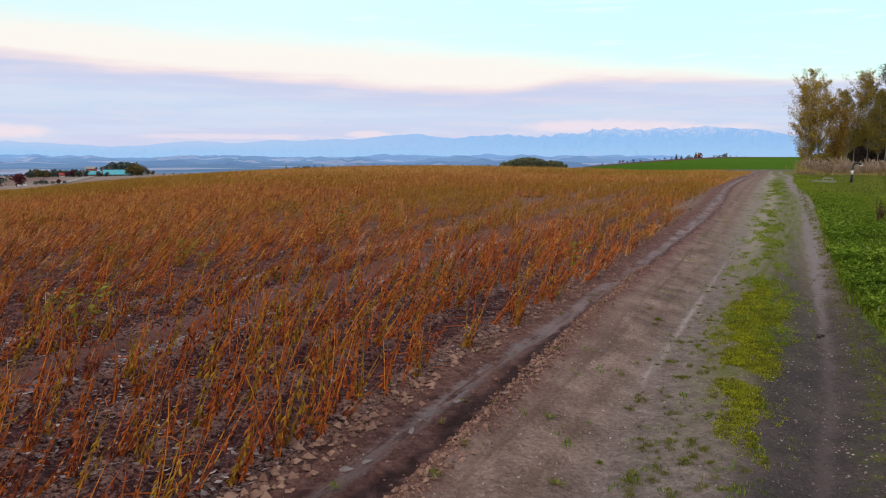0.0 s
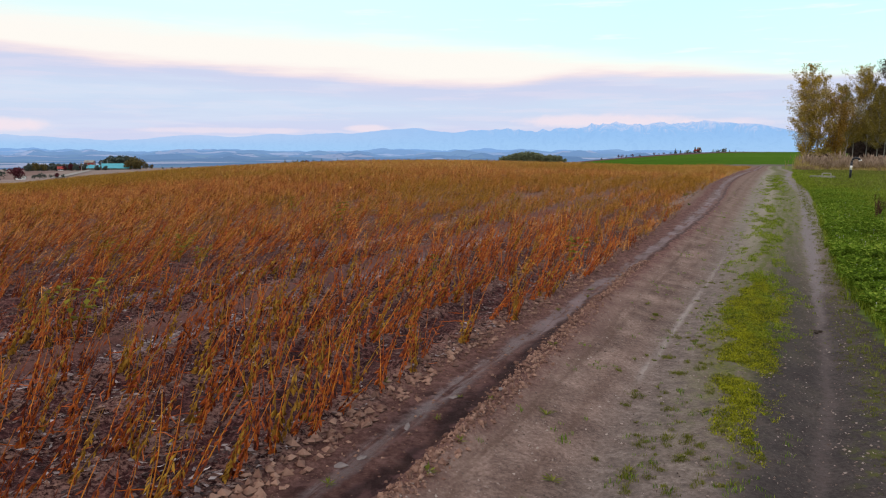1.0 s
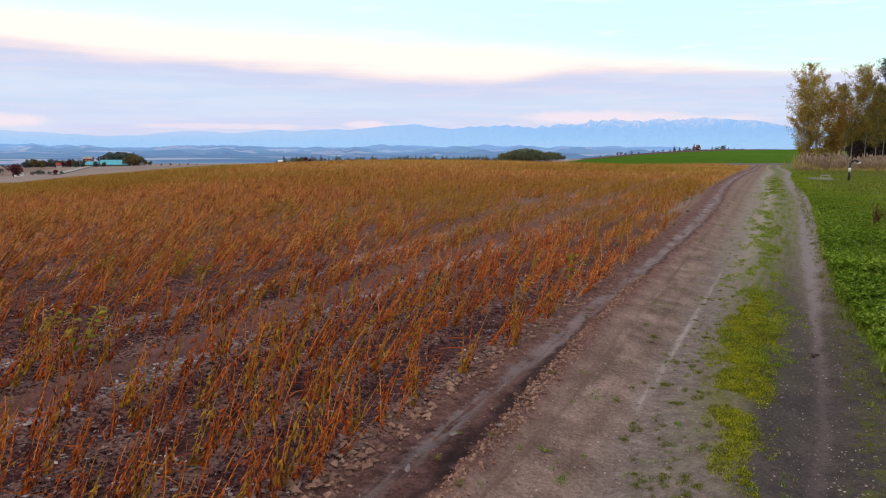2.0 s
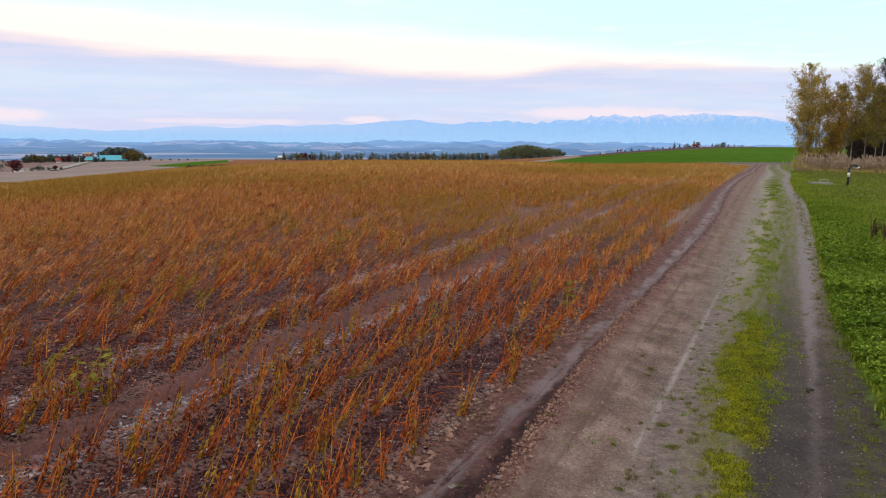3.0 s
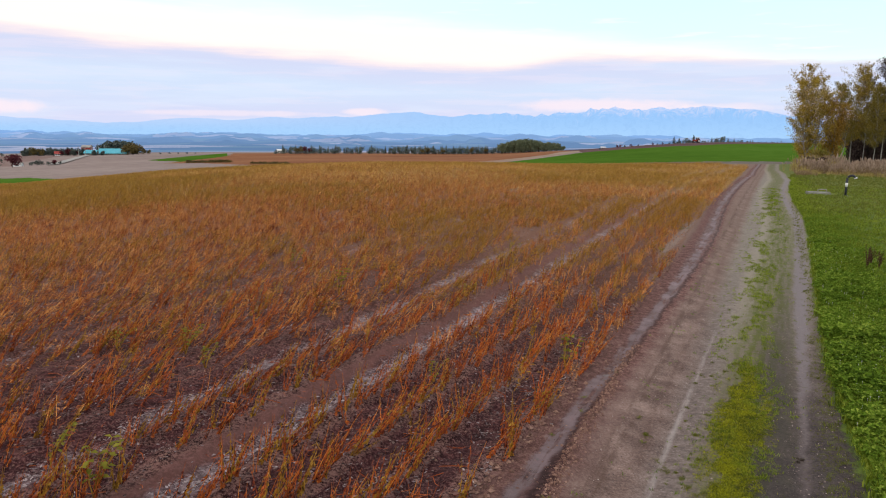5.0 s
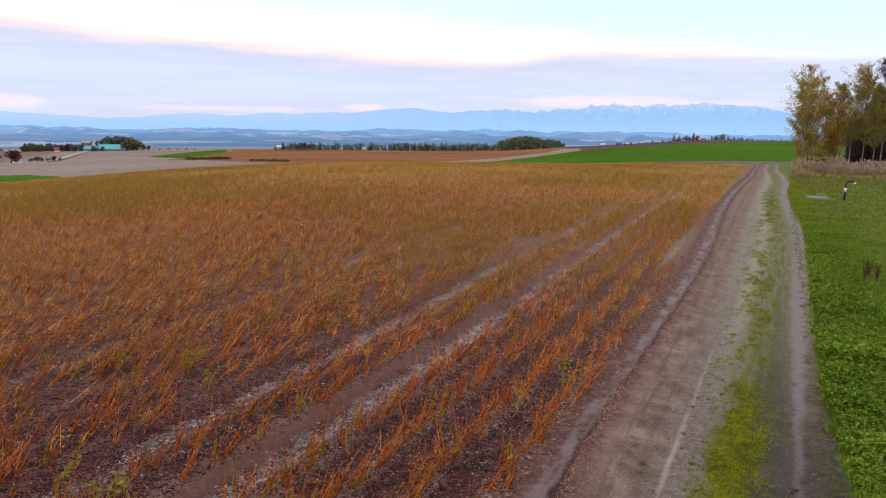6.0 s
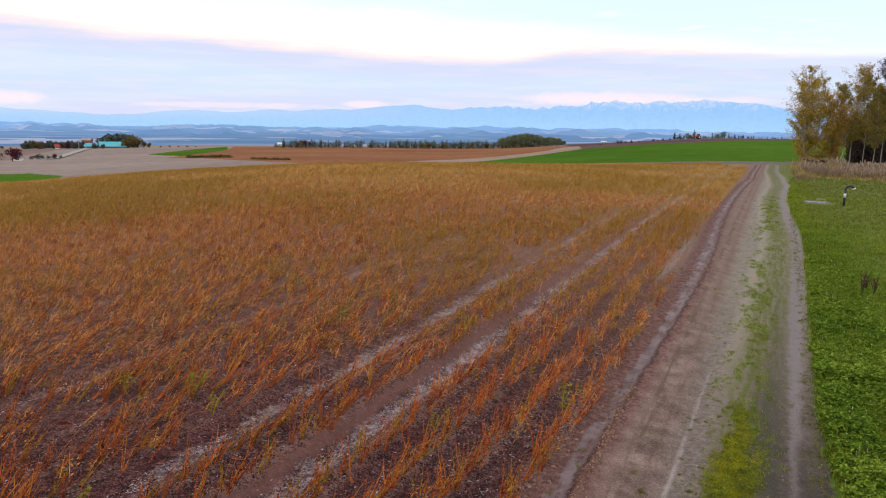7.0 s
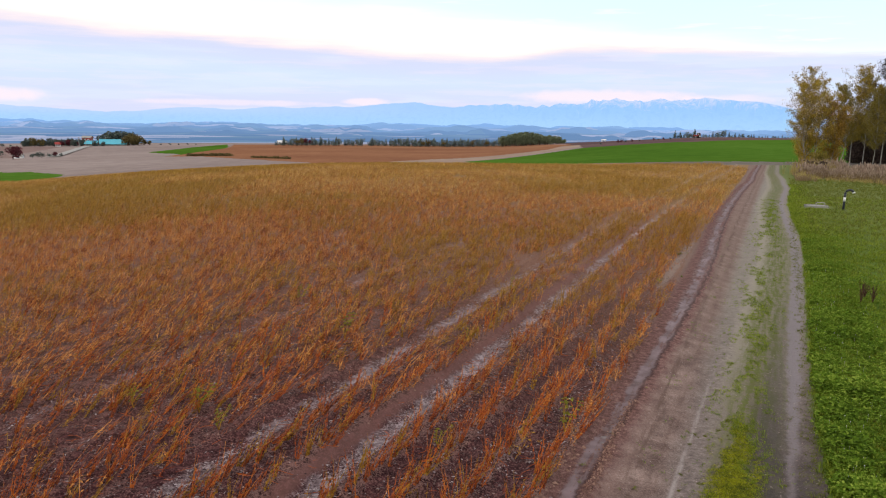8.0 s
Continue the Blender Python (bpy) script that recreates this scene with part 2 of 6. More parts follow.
def lane_material():
    """Soil, gully, track, moss strip, footpath and turf across the lane."""
    m, g, b = material("lane_ground", .9, .2)
    p = g.n("TexCoord", 3)
    x, y = g.n("SeparateXYZ", 0, i0=p), g.n("SeparateXYZ", 1, i0=p)
    u = g.m("ADD", g.m("MULTIPLY", x, SI), g.m("MULTIPLY", y, CO))
    v = g.m("SUBTRACT", g.m("MULTIPLY", x, CO), g.m("MULTIPLY", y, SI))
    n0, n1, n2, n3 = g.noise(p, .5), g.noise(p, 2.3, 4.0), g.noise(p, 9.0, 6.0, .7), g.noise(p, 38.0, 6.0, .75)
    long = g.noise(g.vec(g.m("MULTIPLY", u, .6), g.m("MULTIPLY", v, 7.0), 0.0), 1.6, 5.0, .6)
    wob = g.m("ADD", g.m("MULTIPLY_ADD", n1, .22, -.11), g.m("MULTIPLY_ADD", n2, .16, -.08))
    vw = g.m("ADD", v, wob)

    def curve(points, lo=-3.0, span=6.0):
        f = g.ramp(g.m("DIVIDE", u, 100.0), [(a / 100, (c - lo) / span) for a, c in zip(*points)])
        return g.m("MULTIPLY_ADD", f, span, lo)

    def band(centre, half, soft, value=vw):
        off = g.m("ABSOLUTE", g.m("SUBTRACT", value, centre))
        lo, hi = (half - soft, half + soft) if isinstance(half, float) else (g.m("SUBTRACT", half, soft), g.m("ADD", half, soft))
        return g.m("SUBTRACT", 1.0, g.step(off, lo, hi))
    # soil of the bean field
    soil = g.ramp(g.m("ADD", g.m("MULTIPLY", n2, .5), g.m("MULTIPLY", n3, .5)), ((.40, (.014, .004, .005)), (.5, (.066, .022, .024)), (.61, (.205, .086, .080))))
    litter = g.m("MULTIPLY", g.step(n3, .51, .59), g.step(n1, .32, .5))
    soil = g.mix(g.m("MULTIPLY", litter, g.m("MULTIPLY_ADD", g.step(u, 5.0, 12.0), .3, .42)), soil, (.33, .20, .175))
    bend = curve(BEND)
    vf = g.m("SUBTRACT", vw, bend)
    across = g.m("ADD", g.m("SUBTRACT", v, bend), g.m("MULTIPLY_ADD", n1, .2, -.1))
    first = g.m("MULTIPLY", g.ramp(g.m("DIVIDE", across, WIDE_ROW), [(q / WIDE_ROW, k / 8) for k, q in enumerate(ROWS[:7])]), 8.0)
    beyond = g.m("MULTIPLY_ADD", g.m("MAXIMUM", g.m("SUBTRACT", WIDE_ROW, across), 0.0), 1 / ROW, first)
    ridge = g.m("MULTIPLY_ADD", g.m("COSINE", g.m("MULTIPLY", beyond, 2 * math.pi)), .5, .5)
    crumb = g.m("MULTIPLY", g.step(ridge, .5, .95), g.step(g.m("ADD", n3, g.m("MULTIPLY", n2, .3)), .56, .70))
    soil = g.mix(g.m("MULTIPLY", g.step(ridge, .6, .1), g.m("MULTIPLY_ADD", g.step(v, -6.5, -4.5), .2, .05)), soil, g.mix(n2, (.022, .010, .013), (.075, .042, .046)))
    soil = g.mix(g.m("MULTIPLY", crumb, g.m("MULTIPLY_ADD", g.step(v, -6.5, -4.5), .4, .2)), soil, (.34, .20, .165))
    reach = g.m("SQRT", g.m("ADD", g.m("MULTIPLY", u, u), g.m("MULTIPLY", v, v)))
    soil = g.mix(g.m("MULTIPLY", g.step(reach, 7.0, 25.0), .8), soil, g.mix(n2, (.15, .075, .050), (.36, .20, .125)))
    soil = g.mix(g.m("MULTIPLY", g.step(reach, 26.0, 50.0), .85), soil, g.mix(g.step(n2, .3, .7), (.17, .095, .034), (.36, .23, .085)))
    soil = g.mix(g.m("MULTIPLY", band(WHEELINGS[0] - .27, .1, .06, vf), g.m("MULTIPLY", g.step(u, 34.0, 16.0), .7)), soil, g.mix(n2, (.15, .07, .062), (.26, .135, .115)))
    soil = g.mix(g.m("MULTIPLY", band(-2.33, .13, .08), g.m("MULTIPLY", g.step(u, 18.0, 19.5), g.step(u, 27.5, 25.0))), soil, g.mix(n2, (.20, .14, .112), (.40, .30, .245)))
    wheel = 0.0
    for w in WHEELINGS:
        wheel = g.m("MAXIMUM", wheel, g.m("MULTIPLY", band(w + .03, .17 if w > -5 else .14, .07, vf), 1.0 if w > -5 else .75 if w > -6 else .4))
    wet = g.m("MULTIPLY", wheel, g.step(g.m("ADD", g.m("MULTIPLY", g.noise(p, 1.1, 3.0), .55), g.m("MULTIPLY", n3, .5)), .475, .565))
    soil = g.mix(g.m("MULTIPLY", wet, g.m("MULTIPLY", g.m("MULTIPLY_ADD", g.step(u, 3.0, 9.0), .5, .5), g.m("MULTIPLY_ADD", g.step(u, 40.0, 20.0), .5, .25))), soil, g.mix(g.step(n2, .35, .65), (.17, .125, .135), (.47, .41, .43)))
    # packed track
    track = g.ramp(g.m("ADD", g.m("MULTIPLY", n1, .45), g.m("MULTIPLY", n3, .55)), ((.36, (.075, .047, .040)), (.5, (.195, .134, .114)), (.64, (.37, .27, .232))))
    grey = g.ramp(g.m("ADD", g.m("MULTIPLY", n2, .5), g.m("MULTIPLY", n3, .5)), ((.34, (.075, .060, .053)), (.5, (.175, .140, .125)), (.66, (.33, .275, .25))))
    track = g.mix(g.m("MULTIPLY", g.step(vw, -1.1, -1.4), .4), track, g.mix(n2, (.13, .068, .060), (.25, .145, .122)))
    track = g.mix(g.step(g.m("ADD", vw, g.m("MULTIPLY_ADD", n0, .5, -.25)), -1.0, -.55), track, grey)
    pebble = g.step(g.n("TexVoronoi", Vector=p, Scale=62.0), .2, .1)
    track = g.mix(g.m("MULTIPLY", pebble, g.m("MULTIPLY", g.step(n2, .46, .56), .8)), track, g.mix(n1, (.10, .07, .062), (.62, .55, .50)))
    line = g.m("MULTIPLY", band(curve(LINE), .024, .030, g.m("ADD", v, g.m("MULTIPLY_ADD", n1, .05, -.025))), g.m("MULTIPLY", g.m("MULTIPLY_ADD", g.step(long, .4, .55), .7, .3), g.m("MULTIPLY", g.step(u, 5.1, 5.7), g.step(u, 17.0, 7.0))))
    track = g.mix(g.m("MULTIPLY", line, .52), track, (.47, .43, .41))
    path = curve(FOOTPATH)
    mid = g.m("SUBTRACT", path, .54)
    away = g.step(u, 9.0, 22.0)
    track = g.mix(g.m("MULTIPLY", away, .55), track, g.mix(g.step(vw, -.95, -.6), g.mix(long, (.13, .08, .064), (.30, .215, .175)), g.mix(n1, (.215, .195, .155), (.34, .315, .258))))
    rut = g.m("MAXIMUM", band(-1.2, .06, .05), g.m("MULTIPLY", band(-.95, .05, .05), .6))
    track = g.mix(g.m("MULTIPLY", rut, g.m("MULTIPLY", g.step(long, .4, .6), .6)), track, (.10, .06, .045))
    pale = g.m("MULTIPLY", band(g.m("SUBTRACT", mid, .42), .2, .15), g.step(u, 8.0, 16.0))
    track = g.mix(g.m("MULTIPLY", pale, .5), track, (.34, .31, .245))
    # strip of moss and short grass
    strip = band(mid, .36, .24)
    tuft = g.step(g.m("ADD", g.m("MULTIPLY", n2, .6), g.m("MULTIPLY", long, .5)), .47, .61)
    full = g.m("SUBTRACT", g.m("MULTIPLY", g.step(u, 3.9, 5.6), g.step(u, 10.9, 9.0)), g.m("MULTIPLY", band(5.8, .1, .25, u), .55))
    lush = g.m("MULTIPLY", g.step(g.m("ADD", g.m("ADD", g.m("MULTIPLY", n1, .7), g.m("MULTIPLY", n2, .8)), g.m("MULTIPLY_ADD", full, .35, -.35)), .66, .86), band(-.03, .16, .14))
    green = g.mix(n2, (.05, .07, .010), (.15, .165, .032))
    bright = g.mix(g.step(n3, .4, .6), (.020, .030, .003), (.19, .20, .005))
    strip = g.m("MULTIPLY", strip, g.step(u, 3.2, 7.5))
    track = g.mix(g.m("MULTIPLY", strip, .35), track, g.mix(n3, (.09, .085, .03), (.2, .185, .085)))
    track = g.mix(g.m("MULTIPLY", g.m("MULTIPLY", strip, tuft), .9), track, green)
    track = g.mix(g.m("MULTIPLY", lush, .85), track, bright)
    # dark grit, darkened further close by to paint in lens falloff; footpath
    track = g.mix(g.m("MULTIPLY", g.m("MULTIPLY", g.step(vw, -.05, .2), g.step(u, 15.0, 6.0)), g.m("MULTIPLY_ADD", g.step(g.m("ADD", n1, g.m("MULTIPLY", n2, .4)), .5, .85), .38, .58)), track, g.mix(g.step(n3, .4, .6), (.012, .009, .010), (.046, .037, .037)))
    dark = g.m("MULTIPLY", g.step(g.m("ADD", n2, g.m("MULTIPLY", n1, .6)), .55, .8), g.m("MULTIPLY", g.m("MAXIMUM", band(g.m("SUBTRACT", path, .3), .16, .08), g.m("MULTIPLY", g.step(u, 12.0, 5.0), g.step(vw, -.05, .2))), g.step(u, 26.0, 6.0)))
    track = g.mix(g.m("MULTIPLY", dark, .55), track, g.mix(n3, (.024, .020, .020), (.11, .092, .090)))
    walked = band(path, g.m("MULTIPLY_ADD", g.step(u, 6.0, 18.0), g.m("MULTIPLY_ADD", g.step(u, 24.0, 40.0), -.03, .105), .03), .05)
    track = g.mix(g.m("MULTIPLY", walked, g.m("MULTIPLY", g.step(u, 78.0, 54.0), g.m("MULTIPLY_ADD", g.step(u, 5.0, 12.0), .5, .38))), track, g.mix(g.step(u, 5.0, 13.0), g.mix(n3, (.09, .068, .066), (.22, .175, .17)), g.mix(n3, (.14, .12, .126), (.31, .28, .292))))
    weedy = g.m("MULTIPLY", band(g.m("ADD", path, .33), .14, .1), g.step(n2, .5, .62))
    track = g.mix(g.m("MULTIPLY", weedy, .8), track, (.09, .10, .02))
    # gully
    gul = curve(GULLY)
    bank = band(g.m("SUBTRACT", gul, .06), .36, .1)
    track = g.mix(bank, track, g.ramp(g.m("ADD", g.m("MULTIPLY", n2, .5), g.m("MULTIPLY", n3, .5)), ((.36, (.055, .024, .022)), (.5, (.158, .080, .070)), (.66, (.33, .20, .165)))))
    near = g.step(u, 7.0, 4.4)
    beyond = g.step(u, 14.0, 24.0)
    bed = band(g.m("SUBTRACT", g.m("ADD", gul, g.m("MULTIPLY_ADD", n1, .12, -.06)), g.m("MULTIPLY_ADD", near, .06, -.02)), g.m("MULTIPLY_ADD", near, .10, g.m("MULTIPLY_ADD", g.step(u, 9.0, 24.0), .13, .08)), .06)
    seg = g.m("MULTIPLY_ADD", g.step(g.m("ADD", g.noise(p, .9, 4.0), g.m("MULTIPLY", n2, .4)), .58, .8), .65, .25)
    track = g.mix(g.m("MULTIPLY", bed, seg), track, g.mix(g.step(u, 4.0, 8.0), g.mix(g.step(n2, .42, .6), (.028, .012, .013), (.15, .080, .076)), g.mix(g.step(n2, .35, .65), (.115, .076, .070), (.23, .168, .165))))
    mire = g.m("MULTIPLY", band(g.m("ADD", gul, g.m("MULTIPLY_ADD", n1, .1, .09)), .085, .04), g.m("MULTIPLY", g.step(u, 8.5, 4.5), g.step(g.m("ADD", n1, g.m("MULTIPLY", n2, .5)), .55, .75)))
    track = g.mix(g.m("MULTIPLY", mire, .9), track, g.mix(g.step(n2, .45, .6), (.020, .009, .011), (.085, .044, .047)))
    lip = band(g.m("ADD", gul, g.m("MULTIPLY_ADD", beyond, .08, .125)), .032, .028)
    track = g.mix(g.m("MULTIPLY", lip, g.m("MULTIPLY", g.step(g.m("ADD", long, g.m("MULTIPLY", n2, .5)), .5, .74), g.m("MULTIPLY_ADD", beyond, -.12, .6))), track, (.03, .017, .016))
    # wet film: its pale lilac is the sky's reflection painted into the mud colour
    puddle = g.m("MULTIPLY", band(g.m("SUBTRACT", gul, g.m("MULTIPLY_ADD", n0, .2, g.m("MULTIPLY_ADD", near, .09, -.1))), g.m("MULTIPLY_ADD", near, -.035, .085), .035), g.step(g.m("ADD", long, g.m("MULTIPLY", n1, .4)), .56, .70))
    track = g.mix(g.m("MULTIPLY", puddle, g.m("MULTIPLY_ADD", near, -.4, .85)), track, g.mix(g.step(n1, .3, .7), (.13, .092, .096), (.28, .215, .228)))
    # turf
    turf = g.ramp(g.m("ADD", g.m("MULTIPLY", n2, .55), g.m("MULTIPLY", n1, .45)), ((.3, (.040, .075, .007)), (.5, (.085, .145, .014)), (.7, (.14, .195, .03))))
    turf = g.mix(g.m("MULTIPLY", g.step(u, 18.0, 46.0), .75), turf, (.15, .17, .05))
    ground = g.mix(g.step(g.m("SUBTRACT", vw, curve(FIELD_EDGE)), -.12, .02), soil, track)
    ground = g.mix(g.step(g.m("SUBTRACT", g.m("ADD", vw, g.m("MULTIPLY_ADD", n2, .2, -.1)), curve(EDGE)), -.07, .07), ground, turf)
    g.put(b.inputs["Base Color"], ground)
    shine = g.m("MAXIMUM", g.m("MULTIPLY", puddle, g.m("MULTIPLY_ADD", near, .7, .3)), g.m("MULTIPLY", wet, .3))
    g.put(b.inputs["Roughness"], g.m("SUBTRACT", .92, g.m("MULTIPLY", shine, .55)))
    g.put(b.inputs["Specular IOR Level"], g.m("MULTIPLY_ADD", shine, .2, .12))
    loose = g.m("MULTIPLY", g.m("MULTIPLY_ADD", g.step(vw, -1.3, -1.7), .72, .28), g.m("SUBTRACT", 1.0, g.m("MULTIPLY", wheel, .65)))
    add_bump(g, b, g.m("MULTIPLY", loose, g.m("ADD", g.m("MULTIPLY", n2, .6), g.m("MULTIPLY", n3, .5))), 1.0, .045)
    return m


def land(name, dark, mid, light, scale, stripe=0.0, heading=0.0, spacing=1.0):
    """Open farmland: tones at two scales, with drill lines along a heading."""
    m, g, b = material(name, 1.0, 0.0)
    p = g.n("TexCoord", 3)
    big, fine = g.noise(p, scale * .06, 4.0), g.noise(p, scale, 5.0, .65)
    f = g.m("ADD", g.m("MULTIPLY", big, .55), g.m("MULTIPLY", fine, .45))
    if stripe:
        x, y = g.n("SeparateXYZ", 0, i0=p), g.n("SeparateXYZ", 1, i0=p)
        across = g.m("SUBTRACT", g.m("MULTIPLY", x, math.cos(radians(heading))), g.m("MULTIPLY", y, math.sin(radians(heading))))
        across = g.m("ADD", across, g.m("MULTIPLY", big, 3.0))
        f = g.m("MULTIPLY_ADD", g.m("SINE", g.m("MULTIPLY", across, 6.283 / spacing)), stripe, f)
    g.put(b.inputs["Base Color"], g.ramp(f, ((.32, dark), (.5, mid), (.68, light))))
    add_bump(g, b, fine, .5, .2)
    return m


def plain_material():
    """The far lowland in its blue evening air: woods, fields and villages as a patchwork."""
    m, g, b = material("far_lowland", 1.0, 0.0)
    p = g.n("TexCoord", 3)
    x, y = g.n("SeparateXYZ", 0, i0=p), g.n("SeparateXYZ", 1, i0=p)
    r = g.m("SQRT", g.m("ADD", g.m("MULTIPLY", x, x), g.m("MULTIPLY", y, y)))
    warp = g.n("VectorMath", props=(("operation", "MULTIPLY_ADD"),), i0=g.noise(p, .004, 4.0, out=1), i1=(220.0, 220.0, 0.0), i2=p)
    cell = g.n("TexVoronoi", 1, Vector=warp, Scale=.0085)
    patch = g.ramp(g.n("SeparateColor", 0, i0=cell), ((.0, (.020, .035, .03)), (.40, (.03, .05, .04)), (.55, (.11, .15, .07)), (.66, (.50, .38, .30)), (.78, (.08, .12, .05)), (.88, (.66, .55, .50))), "CONSTANT")
    wood = g.step(g.noise(p, .008, 5.0, .6), .55, .60)
    patch = g.mix(wood, patch, (.018, .032, .03))
    # blue haze is painted over the patchwork as emission that grows with distance
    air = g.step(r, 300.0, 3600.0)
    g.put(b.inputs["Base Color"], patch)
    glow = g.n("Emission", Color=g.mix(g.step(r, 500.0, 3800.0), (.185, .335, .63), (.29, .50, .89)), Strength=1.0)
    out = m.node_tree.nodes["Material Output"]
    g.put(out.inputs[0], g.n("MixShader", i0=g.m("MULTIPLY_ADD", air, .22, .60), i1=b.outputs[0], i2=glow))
    return m


def mountain_material(low, high, snow, line):
    m, g, b = material("far_range", 1.0, 0.0)
    p = g.n("TexCoord", 3)
    z = g.n("SeparateXYZ", 2, i0=p)
    grain = g.noise(g.n("VectorMath", props=(("operation", "MULTIPLY"),), i0=p, i1=(1.0, 1.0, .3)), .026, 6.0, .7)
    # distance haze is painted as an emitted blue, fading to sky tone westward
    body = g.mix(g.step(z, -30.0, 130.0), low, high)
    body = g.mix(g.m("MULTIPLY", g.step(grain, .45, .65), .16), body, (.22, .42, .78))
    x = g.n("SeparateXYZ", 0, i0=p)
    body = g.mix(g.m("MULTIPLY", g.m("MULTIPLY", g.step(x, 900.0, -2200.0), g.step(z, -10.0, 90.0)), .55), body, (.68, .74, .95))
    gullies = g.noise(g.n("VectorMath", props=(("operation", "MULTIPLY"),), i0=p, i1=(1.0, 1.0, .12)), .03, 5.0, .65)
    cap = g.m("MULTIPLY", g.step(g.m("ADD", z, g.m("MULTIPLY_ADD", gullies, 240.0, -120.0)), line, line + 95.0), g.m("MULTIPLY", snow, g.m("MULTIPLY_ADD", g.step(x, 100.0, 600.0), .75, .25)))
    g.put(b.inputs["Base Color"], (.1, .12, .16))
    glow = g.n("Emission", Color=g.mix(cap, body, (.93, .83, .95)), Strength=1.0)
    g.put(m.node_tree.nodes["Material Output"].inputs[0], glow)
    return m


LANE = lane_material()
STRAW = varied("bean_stem", (.085, .015, .005), (.40, .088, .008), (.70, .28, .028), 30, .6, pick="both", contrast=1.7, broad=0.1, clump=1.2)
POD = varied("bean_pod", (.042, .007, .005), (.215, .035, .010), (.48, .115, .016), 40, .7, pick="both", contrast=1.7, broad=0.1, clump=1.2)
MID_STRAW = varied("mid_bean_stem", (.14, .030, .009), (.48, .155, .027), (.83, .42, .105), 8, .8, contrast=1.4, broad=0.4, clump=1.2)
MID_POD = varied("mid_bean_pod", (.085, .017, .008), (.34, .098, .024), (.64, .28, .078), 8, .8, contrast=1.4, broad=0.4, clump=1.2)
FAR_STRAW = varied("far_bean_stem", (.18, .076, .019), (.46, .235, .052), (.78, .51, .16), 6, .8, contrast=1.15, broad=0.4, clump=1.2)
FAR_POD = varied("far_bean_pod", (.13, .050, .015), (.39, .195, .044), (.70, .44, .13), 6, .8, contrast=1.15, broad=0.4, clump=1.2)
# golds kept dark: they also paint dimmer light into the field's left side
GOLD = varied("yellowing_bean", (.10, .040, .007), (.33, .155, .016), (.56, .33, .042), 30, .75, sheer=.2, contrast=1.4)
FAR_DIM_GOLD = varied("far_dim_yellowing_bean", (.10, .050, .010), (.33, .185, .028), (.54, .35, .062), 6, .8, 0, sheer=.2, contrast=1.2)
DRY = varied("dead_leaf", (.020, .012, .013), (.085, .052, .050), (.32, .225, .20), 25, .9, contrast=1.3)
PALE_LEAF = varied("pale_dead_leaf", (.13, .10, .105), (.27, .225, .23), (.48, .41, .41), 8, .85, 0, contrast=1.2)
CLOD = varied("soil_clod", (.09, .048, .039), (.23, .130, .100), (.42, .27, .205), 30, .95, .6)
GRIT = varied("track_grit", (.06, .042, .038), (.22, .165, .145), (.55, .47, .43), 30, .95, .4)
STONE = varied("pale_stone", (.10, .08, .08), (.20, .17, .17), (.33, .29, .28), 20, .9, .4)
BLADE = varied("grass_blade", (.034, .062, .008), (.185, .25, .020), (.42, .49, .07), 5, .8, 0, sheer=.25, spec=.1, contrast=1.3)
PALE_BLADE = varied("mown_grass", (.08, .095, .016), (.17, .195, .036), (.30, .30, .09), 12, .8, 0, sheer=.25, spec=.1)
MOSS = varied("moss", (.022, .034, .003), (.185, .205, .005), (.44, .45, .010), 7, .8, 0, sheer=.2, contrast=1.6)
GREEN_LEAF = varied("green_leaf", (.036, .070, .008), (.135, .23, .020), (.36, .46, .07), 3, .85, 0, sheer=.25, spec=.05, contrast=1.2)
LATE_LEAF = varied("late_bean_leaf", (.09, .09, .012), (.21, .20, .026), (.36, .32, .05), 20, .8, 0, sheer=.25, spec=.1)
FLOWER = varied("clover_flower", (.5, .5, .45), (.7, .7, .66), (.8, .8, .78), 40, .8, 0)
SEDGE = varied("golden_sedge", (.22, .17, .05), (.42, .33, .11), (.60, .50, .22), 14, .8, 0, sheer=.2)
REED = varied("dry_reed", (.14, .092, .045), (.28, .195, .105), (.44, .33, .21), 14, .8, 0, sheer=.2)
PLUME = varied("reed_plume", (.20, .14, .10), (.36, .265, .195), (.52, .41, .32), 14, .9, 0, sheer=.2)
BARK = varied("birch_bark", (.07, .06, .05), (.26, .24, .215), (.52, .50, .46), 5, .8)
DARK_BARK = varied("dark_bark", (.02, .016, .013), (.05, .04, .032), (.10, .08, .065), 6, .9)
BIRCH_LEAF = varied("autumn_birch_leaf", (.14, .092, .012), (.41, .285, .036), (.68, .50, .10), .5, .6, 0, sheer=.3)
OLIVE_LEAF = varied("olive_birch_leaf", (.09, .068, .012), (.24, .185, .032), (.42, .33, .075), .5, .6, 0, sheer=.3)
RUST_LEAF = varied("rust_leaf", (.12, .066, .009), (.30, .165, .022), (.54, .35, .06), .5, .6, 0, sheer=.25)
NEEDLE = varied("conifer_needles", (.008, .014, .010), (.018, .030, .018), (.04, .055, .03), .8, .8, 0)
# farm tree green, lightened and blued so that haze sits in its base colour
FAR_GREEN = varied("hazed_tree_green", (.045, .062, .062), (.080, .100, .088), (.13, .15, .115), .5, .9, 0)
FAR_OCHRE = varied("far_tree_ochre", (.07, .06, .02), (.13, .10, .035), (.2, .15, .05), .5, .9, 0)
DARK_LEAF = varied("dark_leaf", (.026, .016, .016), (.066, .042, .036), (.12, .082, .060), 1.0, .8, 0)
